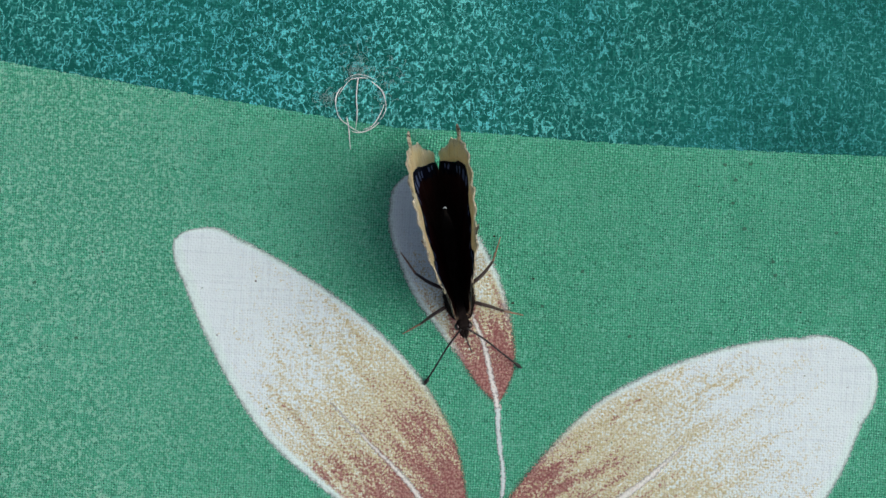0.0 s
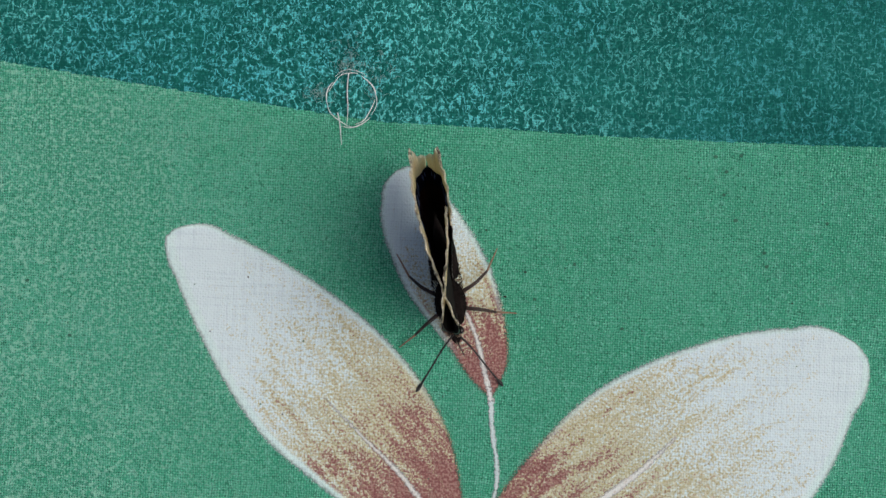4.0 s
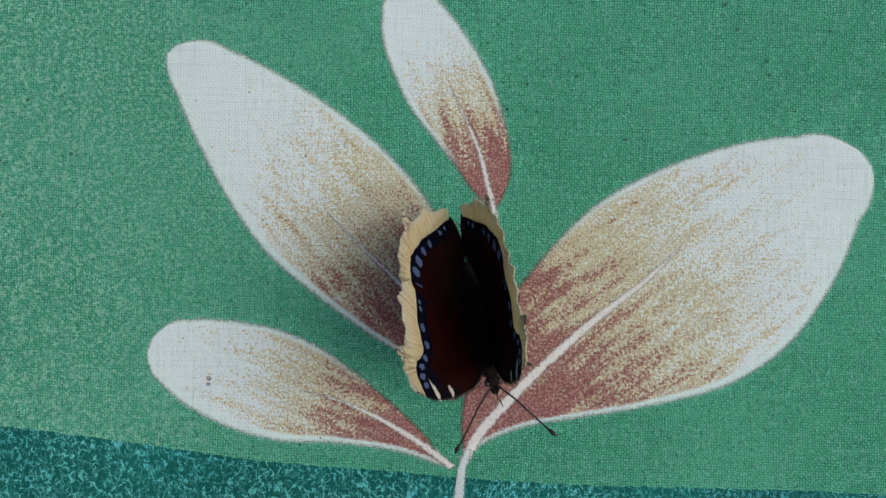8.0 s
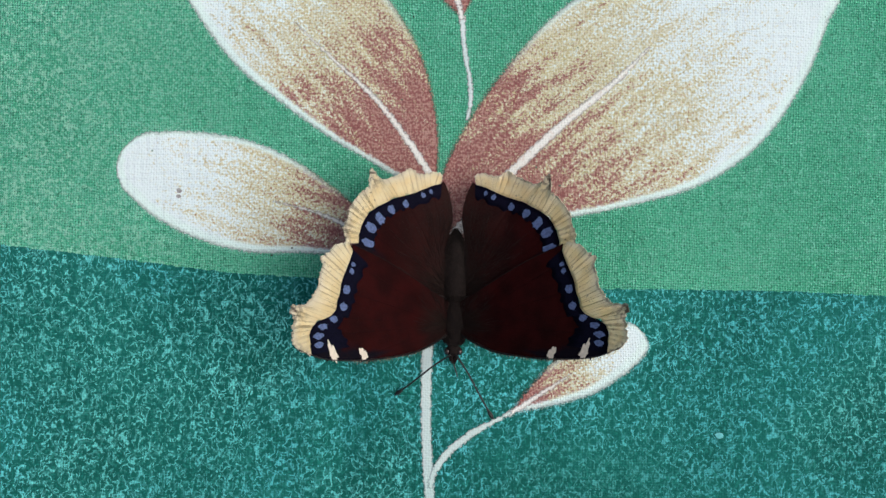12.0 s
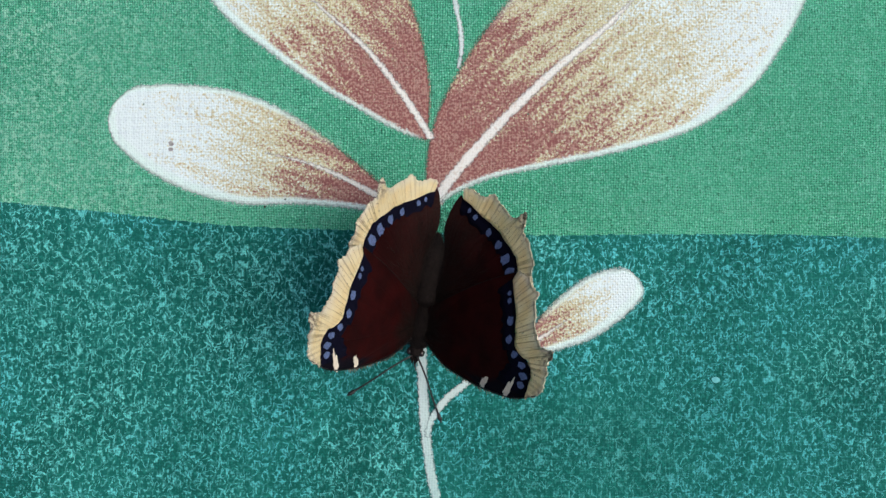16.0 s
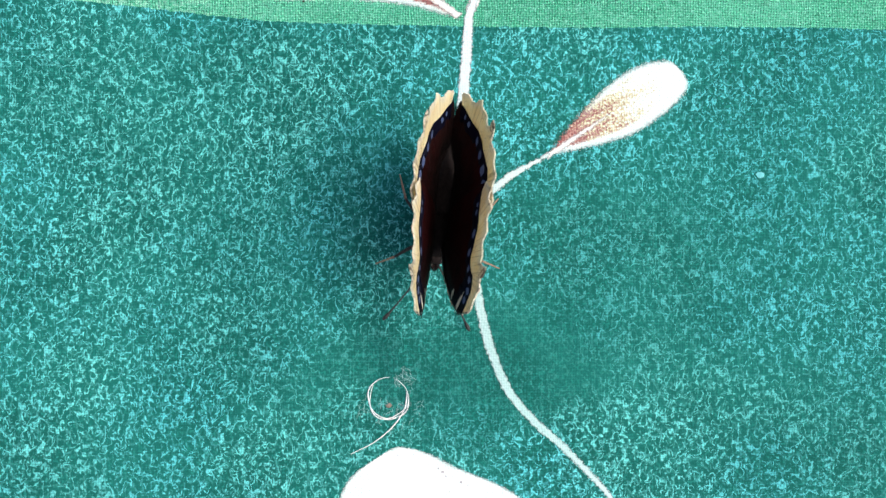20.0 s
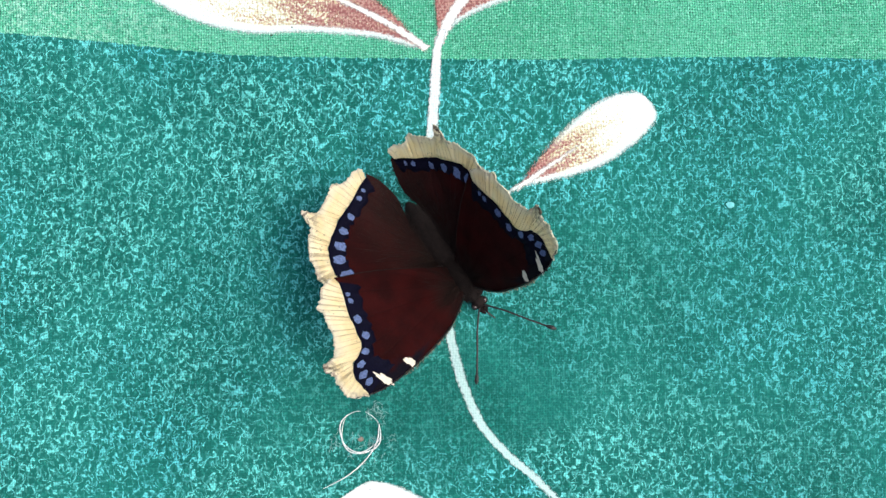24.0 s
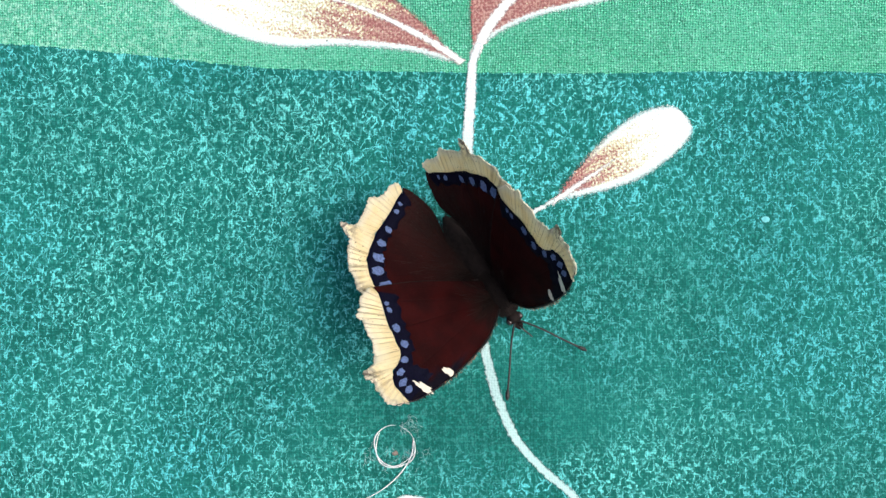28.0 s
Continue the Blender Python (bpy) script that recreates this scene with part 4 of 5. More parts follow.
for side, tag in ((-1, "l"), (1, "r")):
    WINGS["h" + tag] = wing("hindwing", side, HIND_FRONT, HIND_MARGIN, HIND_INNER, HIND_BACK, HIND_SPOTS, [], -0.2, True, "maroon hindwing with a short tail")
    WINGS["f" + tag] = wing("forewing", side, FORE_COSTA, FORE_MARGIN, FORE_INNER, FORE_BACK, FORE_SPOTS, FORE_BARS, 0.15, False, "maroon forewing with blue spots and ivory bars")

piece("thorax", mesh_of("thorax", *[[tuple(c * MM for c in v) for v in blob((0, 0.4, -1.3), (2.9, 4.9, 2.4), 0.18)[0]], blob((0, 0, 0), (1, 1, 1))[1]], HAIR), butterfly, "furry dark brown thorax")
rows, ring = [], 18
for i in range(46):
    f = i / 45
    r = (2.65 * (1 - f**4.5) + 0.35 * f) * (1 + 0.016 * math.sin(f * 9 * 2 * math.pi)) * min(1, 0.25 + 6 * f)
    for k in range(ring):
        a = 2 * math.pi * k / ring
        rows.append((r * math.cos(a) * MM, (3.6 + 14.6 * f) * MM, (-0.9 - 1.2 * f + 0.95 * r * math.sin(a)) * MM))
piece("abdomen", mesh_of("abdomen", rows, [(i * ring + k, i * ring + (k + 1) % ring, (i + 1) * ring + (k + 1) % ring, (i + 1) * ring + k) for i in range(45) for k in range(ring)]
                         + [tuple(range(ring)), tuple(45 * ring + k for k in range(ring))[::-1]], HAIR), butterfly, "segmented dark abdomen")


def small(name, verts_faces, material, parent, label=""):
    v, f = verts_faces
    return piece(name, mesh_of(name, [tuple(c * MM for c in p) for p in v], f, material), parent, label)


ANTENNAE = {}
head = small("head", blob((0, -4.9, -1.5), (1.35, 1.25, 1.2), 0.15), HAIR, butterfly, "furry brown head")
for sx in (-1, 1):
    small("eye", blob((sx * 1.15, -5.2, -1.4), (0.62, 0.75, 0.75), 0, 10, 14), EYE, head, "dark domed eye")
    small("palp", tube(curve_through([(sx * 0.45, -5.6, -1.9), (sx * 0.42, -6.6, -1.7), (sx * 0.2, -7.6, -1.5)], 10), [0.42, 0.5, 0.12], 8), HAIR, head, "pointed furry palp")
    a = curve_through([(0, 0, 0), (sx * 0.25, -4.2, 0.45), (sx * 0.1, -8.6, 0.35), (0, -12.6, 0)], 40)
    feeler = small("antenna", tube(a, [0.2, 0.18, 0.17, 0.19], 7), BLACK, butterfly, "thin black antenna")
    small("club", tube(curve_through([(0, -12.3, 0), (0, -13.4, -0.05), (0, -14.3, -0.1)], 10), [0.2, 0.38, 0.42, 0.15], 8), BLACK, feeler, "antenna club")
    ANTENNAE[sx] = feeler
small("proboscis", tube(curve_through([(0, -6.0, -2.3), (0.2, -7.8, -2.4), (0.7, -9.6, -3.4), (0.9, -10.4, -3.6)], 16), [0.18, 0.15, 0.1], 6), LEGS, head, "thin curled tongue")

fur = []
rr = random.Random(8)
for _ in range(900):
    a, y = rr.uniform(-0.35, math.pi + 0.35), rr.uniform(-4.2, 15)
    r = 2.8 * math.sqrt(max(0.05, 1 - ((y - 0.4) / 5.2) ** 2)) if y < 3.5 else 2.65 * (1 - ((y - 3.5) / 14) ** 2.4)
    p = np.array((r * math.cos(a), y, -1.0 - 0.08 * max(0, y - 3.5) + 0.9 * r * math.sin(a)))
    q = p + np.array((0.5 * math.cos(a), rr.uniform(0.3, 1.1), 0.45 * math.sin(a)))
    fur.append(tube([p, (p + q) / 2 + (0, 0, 0.06), q], [0.06, 0.045, 0.01], 3, False))
v, f = joined(*fur)
tagged(small("fur", (v, f), HAIR, butterfly, "fine brown hair"), kind="stuff")

LEGS_AT = {}
for sx, tag in ((-1, "l"), (1, "r")):
    for kind, pts in (("mid", [(0, 0, 0), (sx * 3.6, -1.4, 0.6), (sx * 6.6, -3.1, -2.0), (sx * 10.4, -4.6, -3.1)]), ("rear", [(0, 0, 0), (sx * 3.3, 1.9, 0.7), (sx * 6.0, 4.2, -1.4), (sx * 8.3, 8.6, -3.1)])):
        pts = [np.array(p, float) for p in pts]
        leg = small("leg", tube(curve_through(pts[:3], 14), [0.42, 0.36, 0.24], 8), LEGS, butterfly, "hairy grey-brown leg")
        small("tarsus", tube(curve_through([pts[2], (pts[2] * 0.45 + pts[3] * 0.55), pts[3] + (0, 0, 0.1)], 12), [0.24, 0.18, 0.11], 7), FEET, leg, "pale brown foot")
        LEGS_AT[kind + tag] = (leg, (sx * 1.6, -1.0 if kind == "mid" else 1.6, -2.4))

# ---- support under the cloth ----
ground = tagged(new("ground", mesh_of("ground", [(x, y, -0.006) for x, y in ((-60, -60), (60, -60), (60, 60), (-60, 60))], [(0, 1, 2, 3)], BOARD)), "grey weathered surface under the cloth", "ground", kind="structure")

# seconds; thorax x, y and height in millimetres; heading, pitch, roll; left and right wing raised; left and right forewing swept back; hindwings raised against forewings; hindwings swept back
MOVES = [
    (0, -2.3, 72.4, 4.9, 11.3, -10.6, 0.4, 86.1, 87.5, 5.3, 7.1, -0.6, -0.3, 1.1, 0.6),
    (0.1, -2.5, 72.3, 5.0, 11.2, -11.6, 0.3, 81.9, 88.0, 5.8, 7.6, -0.6, -0.3, -0.8, -0.4),
    (0.2, -2.6, 72.3, 4.9, 11.0, -12.6, 0.2, 81.1, 84.8, 6.2, 8.0, -0.6, -0.3, -2.6, -1.4),
    (0.3, -2.8, 72.2, 4.9, 10.8, -13.5, 0.0, 77.3, 76.6, 6.6, 8.4, -0.6, -0.4, -4.5, -2.3),
    (0.4, -2.9, 72.2, 4.9, 10.6, -14.5, -0.1, 68.6, 69.5, 7.0, 8.9, -0.6, -0.4, -6.3, -3.3),
    (0.5, -2.8, 71.5, 4.9, 11.2, -14.9, -0.1, 52.3, 54.6, 4.7, 7.1, -0.5, -0.5, -3.3, -1.8),
    (0.6, -2.7, 70.8, 4.9, 11.7, -15.3, 0.1, 36.1, 38.6, 2.4, 5.4, -0.4, -0.4, -0.2, -0.3),
    (0.8, -2.7, 71.2, 5.1, 11.2, -16.5, 0.1, 32.7, 40.7, 1.3, 5.0, -0.4, -0.4, -0.8, 0.6),
    (1, -2.6, 71.6, 5.2, 10.6, -17.8, 0.2, 35.8, 38.5, 0.4, 4.7, -0.4, -0.4, -1.3, 1.5),
    (1.2, -2.7, 71.7, 5.1, 11.5, -16.1, 0.3, 40.9, 49.5, 2.9, 6.3, -0.5, -0.3, -2.0, -1.9),
    (1.3, -2.6, 71.7, 5.1, 11.8, -15.4, 0.3, 48.2, 52.9, 4.1, 7.1, -0.5, -0.3, -2.3, -3.6),
    (1.4, -2.6, 71.7, 4.9, 12.3, -14.5, 0.3, 57.5, 58.2, 5.4, 7.8, -0.6, -0.3, -2.7, -5.3),
    (1.5, -2.5, 71.8, 5.0, 12.0, -12.8, 0.3, 62.2, 63.2, 6.1, 8.2, -0.5, -0.2, -2.0, -4.3),
    (1.6, -2.4, 71.9, 5.1, 11.8, -11.0, 0.4, 67.9, 70.3, 6.9, 8.8, -0.5, -0.1, -1.4, -3.4),
    (1.7, -2.3, 72.0, 5.1, 11.6, -9.2, 0.4, 69.6, 75.3, 7.6, 9.2, -0.4, -0.0, -0.7, -2.5),
    (1.8, -2.3, 72.1, 5.1, 11.3, -7.5, 0.5, 78.3, 86.3, 8.5, 9.8, -0.4, -0.0, -0.1, -1.5),
    (2, -2.2, 72.3, 5.3, 10.8, -4.0, 0.6, 89.0, 92.3, 10.0, 10.8, -0.3, 0.1, 1.2, 0.3),
    (2.5, -2.2, 72.2, 5.3, 10.7, -6.5, -0.0, 89.0, 92.3, 9.2, 10.0, -0.1, -0.2, 0.5, -0.7),
    (4.5, -2.4, 66.9, 4.9, 11.9, -1.6, -1.3, 93.8, 92.6, 6.4, 7.8, 0.5, -0.6, -2.5, -4.8),
    (4.8, -0.6, 61.9, 5.3, 11.1, -2.9, -0.4, 85.8, 94.2, 7.5, 9.1, 0.1, -0.1, -3.0, -5.4),
    (5, 0.5, 58.5, 5.5, 10.6, -3.9, 0.2, 85.3, 89.9, 8.2, 9.9, -0.3, 0.2, -3.3, -5.8),
    (5.1, 0.7, 56.7, 5.5, 9.8, -4.0, 0.2, 76.6, 82.3, 7.7, 9.7, -0.3, 0.2, -2.4, -4.5),
    (5.2, 0.9, 54.9, 5.4, 8.9, -4.2, 0.2, 59.5, 66.3, 7.3, 9.3, -0.3, 0.0, -1.5, -3.2),
    (5.3, 1.0, 53.0, 5.4, 8.2, -4.3, 0.4, 51.3, 56.4, 7.0, 9.0, -0.4, -0.1, -0.6, -1.8),
    (5.4, 1.2, 51.2, 5.3, 7.4, -4.4, 0.4, 45.1, 43.5, 6.5, 8.8, -0.4, -0.2, 0.3, -0.5),
    (5.5, 1.5, 50.7, 5.4, 7.4, -4.2, 0.4, 44.5, 43.9, 7.2, 9.2, -0.4, -0.1, -0.9, -1.3),
    (5.6, 1.9, 50.2, 5.4, 7.6, -3.9, 0.5, 49.9, 48.4, 8.0, 9.5, -0.3, -0.0, -2.1, -2.1),
    (5.7, 2.2, 49.8, 5.4, 7.8, -3.6, 0.6, 49.3, 58.9, 8.6, 9.9, -0.3, -0.0, -3.3, -2.9),
    (5.8, 2.5, 49.4, 5.5, 7.9, -3.5, 0.6, 68.8, 74.4, 9.3, 10.3, -0.2, 0.1, -4.6, -3.6),
    (5.9, 2.9, 49.0, 5.6, 8.0, -3.2, 0.8, 80.2, 86.9, 10.1, 10.6, -0.2, 0.1, -5.8, -4.4),
    (6, 3.2, 48.5, 5.6, 8.2, -2.9, 0.8, 87.6, 90.4, 10.7, 11.0, -0.2, 0.2, -7.0, -5.2),
    (6.4, 0.3, 43.7, 5.2, 2.2, -4.8, 0.8, 97.2, 88.0, 8.2, 9.2, -0.5, -0.1, -6.4, -3.5),
    (6.5, -0.4, 42.5, 5.1, 0.7, -5.4, 0.8, 98.6, 85.9, 7.6, 8.7, -0.5, -0.2, -6.3, -3.1),
    (6.6, -1.1, 41.3, 5.1, -0.8, -5.8, 0.8, 92.1, 77.2, 7.0, 8.4, -0.6, -0.3, -6.1, -2.6),
    (6.7, -1.8, 40.0, 5.0, -2.2, -6.4, 0.8, 81.5, 64.0, 6.4, 7.9, -0.6, -0.4, -6.0, -2.2),
    (6.8, -1.3, 39.2, 5.1, -0.9, -3.7, 0.6, 54.9, 48.0, 6.1, 7.2, -0.5, -0.3, -3.0, -0.6),
    (6.9, -0.9, 38.3, 5.2, 0.5, -1.2, 0.5, 36.3, 34.1, 5.9, 6.5, -0.4, -0.3, 0.0, 0.9),
    (7, -0.4, 37.4, 5.4, 1.9, 1.5, 0.4, 28.9, 21.0, 5.7, 5.8, -0.3, -0.3, 3.0, 2.5),
    (7.2, -0.4, 35.7, 5.5, 0.9, 0.9, 0.5, 22.4, 21.8, 4.6, 6.0, -0.2, -0.3, 2.2, 3.3),
    (7.3, -0.5, 34.9, 5.4, 0.4, 0.5, 0.5, 26.7, 24.2, 4.1, 6.0, -0.3, -0.3, 1.8, 3.7),
    (7.4, 0.3, 33.4, 5.6, 2.2, -0.2, 0.4, 44.4, 43.9, 4.6, 6.4, -0.3, -0.2, 1.4, 2.9),
    (7.5, 1.2, 31.8, 5.7, 4.1, -0.9, 0.2, 60.2, 59.7, 4.9, 6.7, -0.3, -0.1, 1.0, 2.2),
    (7.6, 1.9, 30.3, 5.9, 5.9, -1.6, 0.2, 71.0, 68.4, 5.3, 7.0, -0.4, 0.0, 0.6, 1.4),
    (7.7, 2.7, 28.8, 6.0, 7.7, -2.3, -0.0, 81.7, 77.2, 5.7, 7.3, -0.4, 0.0, 0.2, 0.7),
    (7.8, 3.5, 27.3, 6.1, 9.6, -3.1, -0.1, 84.5, 79.9, 6.1, 7.7, -0.5, 0.2, -0.2, -0.1),
    (7.9, 4.4, 25.7, 6.2, 11.4, -3.8, -0.2, 83.2, 78.7, 6.5, 7.9, -0.6, 0.2, -0.6, -0.9),
    (8, 5.1, 24.1, 6.4, 13.3, -4.5, -0.4, 70.4, 83.9, 6.9, 8.3, -0.6, 0.3, -1.0, -1.6),
    (8.1, 5.8, 21.7, 6.3, 13.1, -3.1, -0.4, 63.1, 70.8, 6.8, 9.3, -0.5, 0.1, -0.0, -1.6),
    (8.2, 6.4, 19.2, 6.3, 12.9, -1.6, -0.4, 44.1, 52.2, 6.6, 10.2, -0.4, 0.1, 0.9, -1.5),
    (8.3, 7.1, 16.8, 6.2, 12.8, -0.2, -0.5, 33.1, 47.6, 6.5, 11.2, -0.3, -0.0, 1.9, -1.5),
    (8.4, 7.7, 14.3, 6.0, 12.6, 1.2, -0.6, 30.2, 53.0, 6.4, 12.2, -0.2, -0.1, 2.8, -1.4),
    (8.5, 7.6, 12.2, 6.1, 12.1, 0.8, -0.4, 31.9, 55.8, 6.9, 11.8, -0.4, -0.1, 2.4, -1.5),
    (8.6, 7.6, 11.6, 6.0, 11.6, 0.4, -0.3, 47.7, 62.6, 7.3, 11.4, -0.4, -0.1, 1.9, -1.6),
    (8.7, 7.5, 11.0, 6.0, 11.2, -0.1, -0.3, 67.5, 74.4, 7.9, 11.1, -0.5, 0.0, 1.5, -1.8),
    (8.8, 7.4, 10.4, 6.0, 10.7, -0.5, -0.1, 81.3, 84.2, 8.3, 10.7, -0.6, 0.1, 1.1, -1.9),
    (9, 7.2, 9.1, 5.9, 9.7, -1.4, 0.2, 84.2, 88.2, 9.3, 9.9, -0.8, 0.1, 0.3, -2.1),
    (9.2, 7.0, 7.1, 5.9, 8.7, -1.1, 0.2, 86.3, 83.6, 8.1, 9.0, -0.7, 0.1, 0.9, -1.4),
    (9.4, 6.9, 5.2, 6.0, 7.7, -0.9, 0.2, 67.8, 79.4, 6.9, 8.1, -0.5, -0.0, 1.6, -0.7),
    (9.5, 6.8, 4.3, 6.0, 7.3, -0.8, 0.2, 62.5, 75.3, 6.3, 7.6, -0.5, -0.1, 1.9, -0.4),
    (9.6, 6.8, 3.3, 6.0, 6.8, -0.7, 0.3, 49.3, 59.3, 5.7, 7.2, -0.5, -0.1, 2.2, -0.0),
    (9.7, 6.7, 2.3, 6.0, 6.4, -0.6, 0.3, 39.0, 51.2, 5.1, 6.7, -0.4, -0.2, 2.5, 0.3),
    (9.8, 6.7, 1.3, 6.0, 5.9, -0.4, 0.4, 28.8, 41.1, 4.5, 6.2, -0.4, -0.2, 2.9, 0.7),
    (9.9, 6.6, 0.4, 6.0, 5.5, -0.4, 0.4, 25.5, 37.0, 3.8, 5.8, -0.4, -0.2, 3.2, 1.0),
    (10, 6.5, -0.5, 6.0, 5.0, -0.2, 0.4, 31.4, 33.3, 3.2, 5.3, -0.3, -0.3, 3.5, 1.4),
    (10.1, 6.4, -1.2, 6.0, 4.5, -0.0, 0.4, 30.8, 43.0, 3.9, 5.9, -0.3, -0.3, 3.2, 1.2),
    (10.2, 6.2, -2.0, 5.9, 3.9, 0.3, 0.4, 41.4, 55.0, 4.6, 6.5, -0.3, -0.3, 2.9, 1.0),
    (10.3, 6.1, -2.6, 5.9, 3.4, 0.6, 0.4, 61.9, 65.1, 5.1, 7.0, -0.4, -0.2, 2.6, 0.8),
    (10.4, 6.0, -3.4, 5.9, 2.8, 0.8, 0.3, 83.5, 81.2, 5.8, 7.6, -0.4, -0.2, 2.4, 0.7),
    (10.5, 5.8, -4.0, 5.9, 2.3, 1.1, 0.3, 89.0, 87.2, 6.5, 8.2, -0.4, -0.2, 2.1, 0.5),
    (11, 5.1, -7.5, 5.8, -0.5, 2.3, 0.2, 88.6, 85.9, 9.6, 11.0, -0.3, 0.1, 0.6, -0.4),
    (11.1, 5.1, -7.5, 5.7, -0.5, 1.1, 0.2, 90.6, 85.9, 8.5, 10.0, -0.4, 0.0, -0.1, -1.2),
    (11.2, 5.1, -7.7, 5.6, -0.6, -0.2, 0.2, 81.5, 76.2, 7.4, 8.9, -0.5, -0.1, -0.8, -2.0),
    (11.3, 5.1, -7.7, 5.5, -0.6, -1.4, 0.2, 74.3, 68.5, 6.1, 7.8, -0.5, -0.1, -1.5, -2.7),
    (11.4, 5.1, -7.8, 5.4, -0.7, -2.7, 0.2, 67.1, 61.9, 5.0, 6.8, -0.6, -0.2, -2.3, -3.5),
    (11.5, 5.1, -7.9, 5.3, -0.8, -3.9, 0.2, 61.9, 59.2, 3.9, 5.7, -0.6, -0.3, -3.0, -4.3),
    (11.7, 5.9, -8.4, 5.4, -0.3, -2.1, 0.2, 46.1, 47.8, 4.2, 6.3, -0.5, -0.2, -0.9, -2.3),
    (11.8, 6.2, -8.6, 5.4, -0.0, -1.2, 0.2, 41.1, 42.3, 4.3, 6.6, -0.4, -0.2, 0.1, -1.3),
    (12, 4.7, -8.1, 5.0, -1.2, -0.7, 0.4, 43.4, 40.1, 4.1, 6.3, -0.5, -0.3, 0.1, -0.6),
    (12.2, 3.8, -8.7, 5.1, -3.8, 1.4, 0.3, 48.6, 58.9, 5.6, 7.1, -0.7, -0.4, -1.1, -3.5),
    (12.3, 3.4, -9.0, 5.2, -5.2, 2.5, 0.2, 63.2, 67.5, 6.2, 7.5, -0.8, -0.4, -1.7, -4.9),
    (12.4, 3.0, -9.3, 5.2, -6.5, 3.6, 0.1, 81.8, 78.2, 7.0, 7.9, -1.0, -0.4, -2.2, -6.3),
    (12.5, 2.9, -9.4, 5.2, -7.6, 5.7, -0.0, 90.4, 89.0, 9.4, 9.6, -1.0, -0.3, -2.2, -6.2),
    (13, 2.0, -9.9, 5.3, -9.5, 5.6, 0.1, 95.2, 88.3, 10.0, 10.0, -0.8, -0.3, -2.2, -5.6),
    (14.5, -0.4, -11.2, 5.4, -15.6, 5.1, 0.3, 94.6, 88.3, 12.0, 11.2, -0.2, -0.4, -2.0, -3.7),
    (15, -0.6, -13.2, 5.5, -14.4, 0.9, 1.1, 91.0, 88.3, 9.6, 11.0, -0.0, 0.3, -3.7, 1.2),
    (15.5, -0.7, -16.0, 5.4, -13.1, 5.7, 0.5, 94.4, 90.3, 9.9, 10.9, -0.3, 0.2, -1.7, -1.1),
    (15.7, -0.6, -17.0, 5.4, -12.6, 7.6, 0.2, 91.1, 84.0, 9.9, 10.8, -0.4, 0.1, -0.9, -2.1),
    (15.8, -0.7, -17.5, 5.4, -12.4, 8.6, 0.1, 85.4, 77.8, 10.0, 10.8, -0.5, 0.0, -0.5, -2.6),
    (15.9, -0.7, -18.1, 5.4, -12.1, 9.5, -0.0, 73.7, 67.7, 10.1, 10.7, -0.5, -0.0, -0.1, -3.0),
    (16, -0.8, -18.7, 5.4, -11.8, 10.5, -0.1, 65.8, 55.6, 10.2, 10.7, -0.6, -0.1, 0.3, -3.5),
    (16.1, -1.2, -19.3, 5.4, -12.3, 8.9, 0.1, 53.4, 48.1, 9.1, 9.6, -0.6, -0.3, -0.7, -4.7),
    (16.2, -1.6, -20.0, 5.2, -12.8, 7.3, 0.4, 56.8, 50.6, 8.1, 8.7, -0.8, -0.4, -1.7, -5.9),
    (16.3, -2.0, -20.6, 5.2, -13.4, 5.7, 0.8, 72.2, 63.1, 7.0, 7.6, -0.8, -0.6, -2.7, -7.1),
    (16.4, -2.4, -21.3, 5.2, -13.8, 4.1, 1.0, 85.5, 73.6, 6.0, 6.6, -0.9, -0.8, -3.6, -8.2),
    (16.5, -2.9, -22.4, 5.2, -14.3, 5.8, 1.4, 94.3, 81.3, 7.6, 8.2, -0.8, -0.7, -3.0, -6.9),
    (16.7, -4.0, -24.7, 5.1, -15.3, 9.2, 1.8, 98.7, 88.8, 11.1, 11.7, -0.6, -0.2, -1.8, -4.1),
    (17, -5.6, -28.0, 5.0, -16.8, 14.3, 2.6, 94.8, 84.8, 16.3, 16.6, -0.2, 0.4, -0.0, 0.1),
    (17.2, -5.8, -27.3, 5.0, -17.4, 13.1, 2.2, 96.1, 83.4, 14.1, 14.6, -0.3, 0.1, -0.3, -1.4),
    (17.3, -5.9, -26.9, 5.0, -17.7, 12.5, 1.9, 96.2, 78.1, 13.1, 13.5, -0.4, 0.1, -0.5, -2.2),
    (17.4, -6.0, -26.5, 5.1, -18.0, 11.9, 1.7, 92.3, 74.8, 11.9, 12.5, -0.4, -0.0, -0.7, -2.9),
    (17.5, -6.2, -26.2, 5.1, -18.3, 11.3, 1.5, 86.4, 71.5, 10.9, 11.5, -0.5, -0.2, -0.8, -3.6),
    (17.6, -6.3, -27.4, 5.1, -18.6, 10.7, 1.2, 78.5, 66.2, 9.8, 10.5, -0.5, -0.3, -1.0, -4.4),
    (17.7, -6.5, -28.7, 5.1, -18.9, 10.2, 0.9, 74.6, 62.9, 8.7, 9.4, -0.5, -0.3, -1.1, -5.1),
    (17.8, -7.2, -30.5, 5.0, -19.7, 11.4, 0.7, 73.5, 63.3, 8.9, 9.9, -0.6, -0.2, -1.5, -4.5),
    (18, -8.7, -33.9, 4.9, -21.2, 14.1, 0.4, 92.3, 77.5, 9.2, 11.0, -0.7, -0.1, -2.2, -3.4),
    (18.2, -8.5, -35.4, 5.1, -18.8, 17.8, 1.1, 97.6, 82.5, 11.3, 11.8, -0.1, -0.0, -2.0, -3.3),
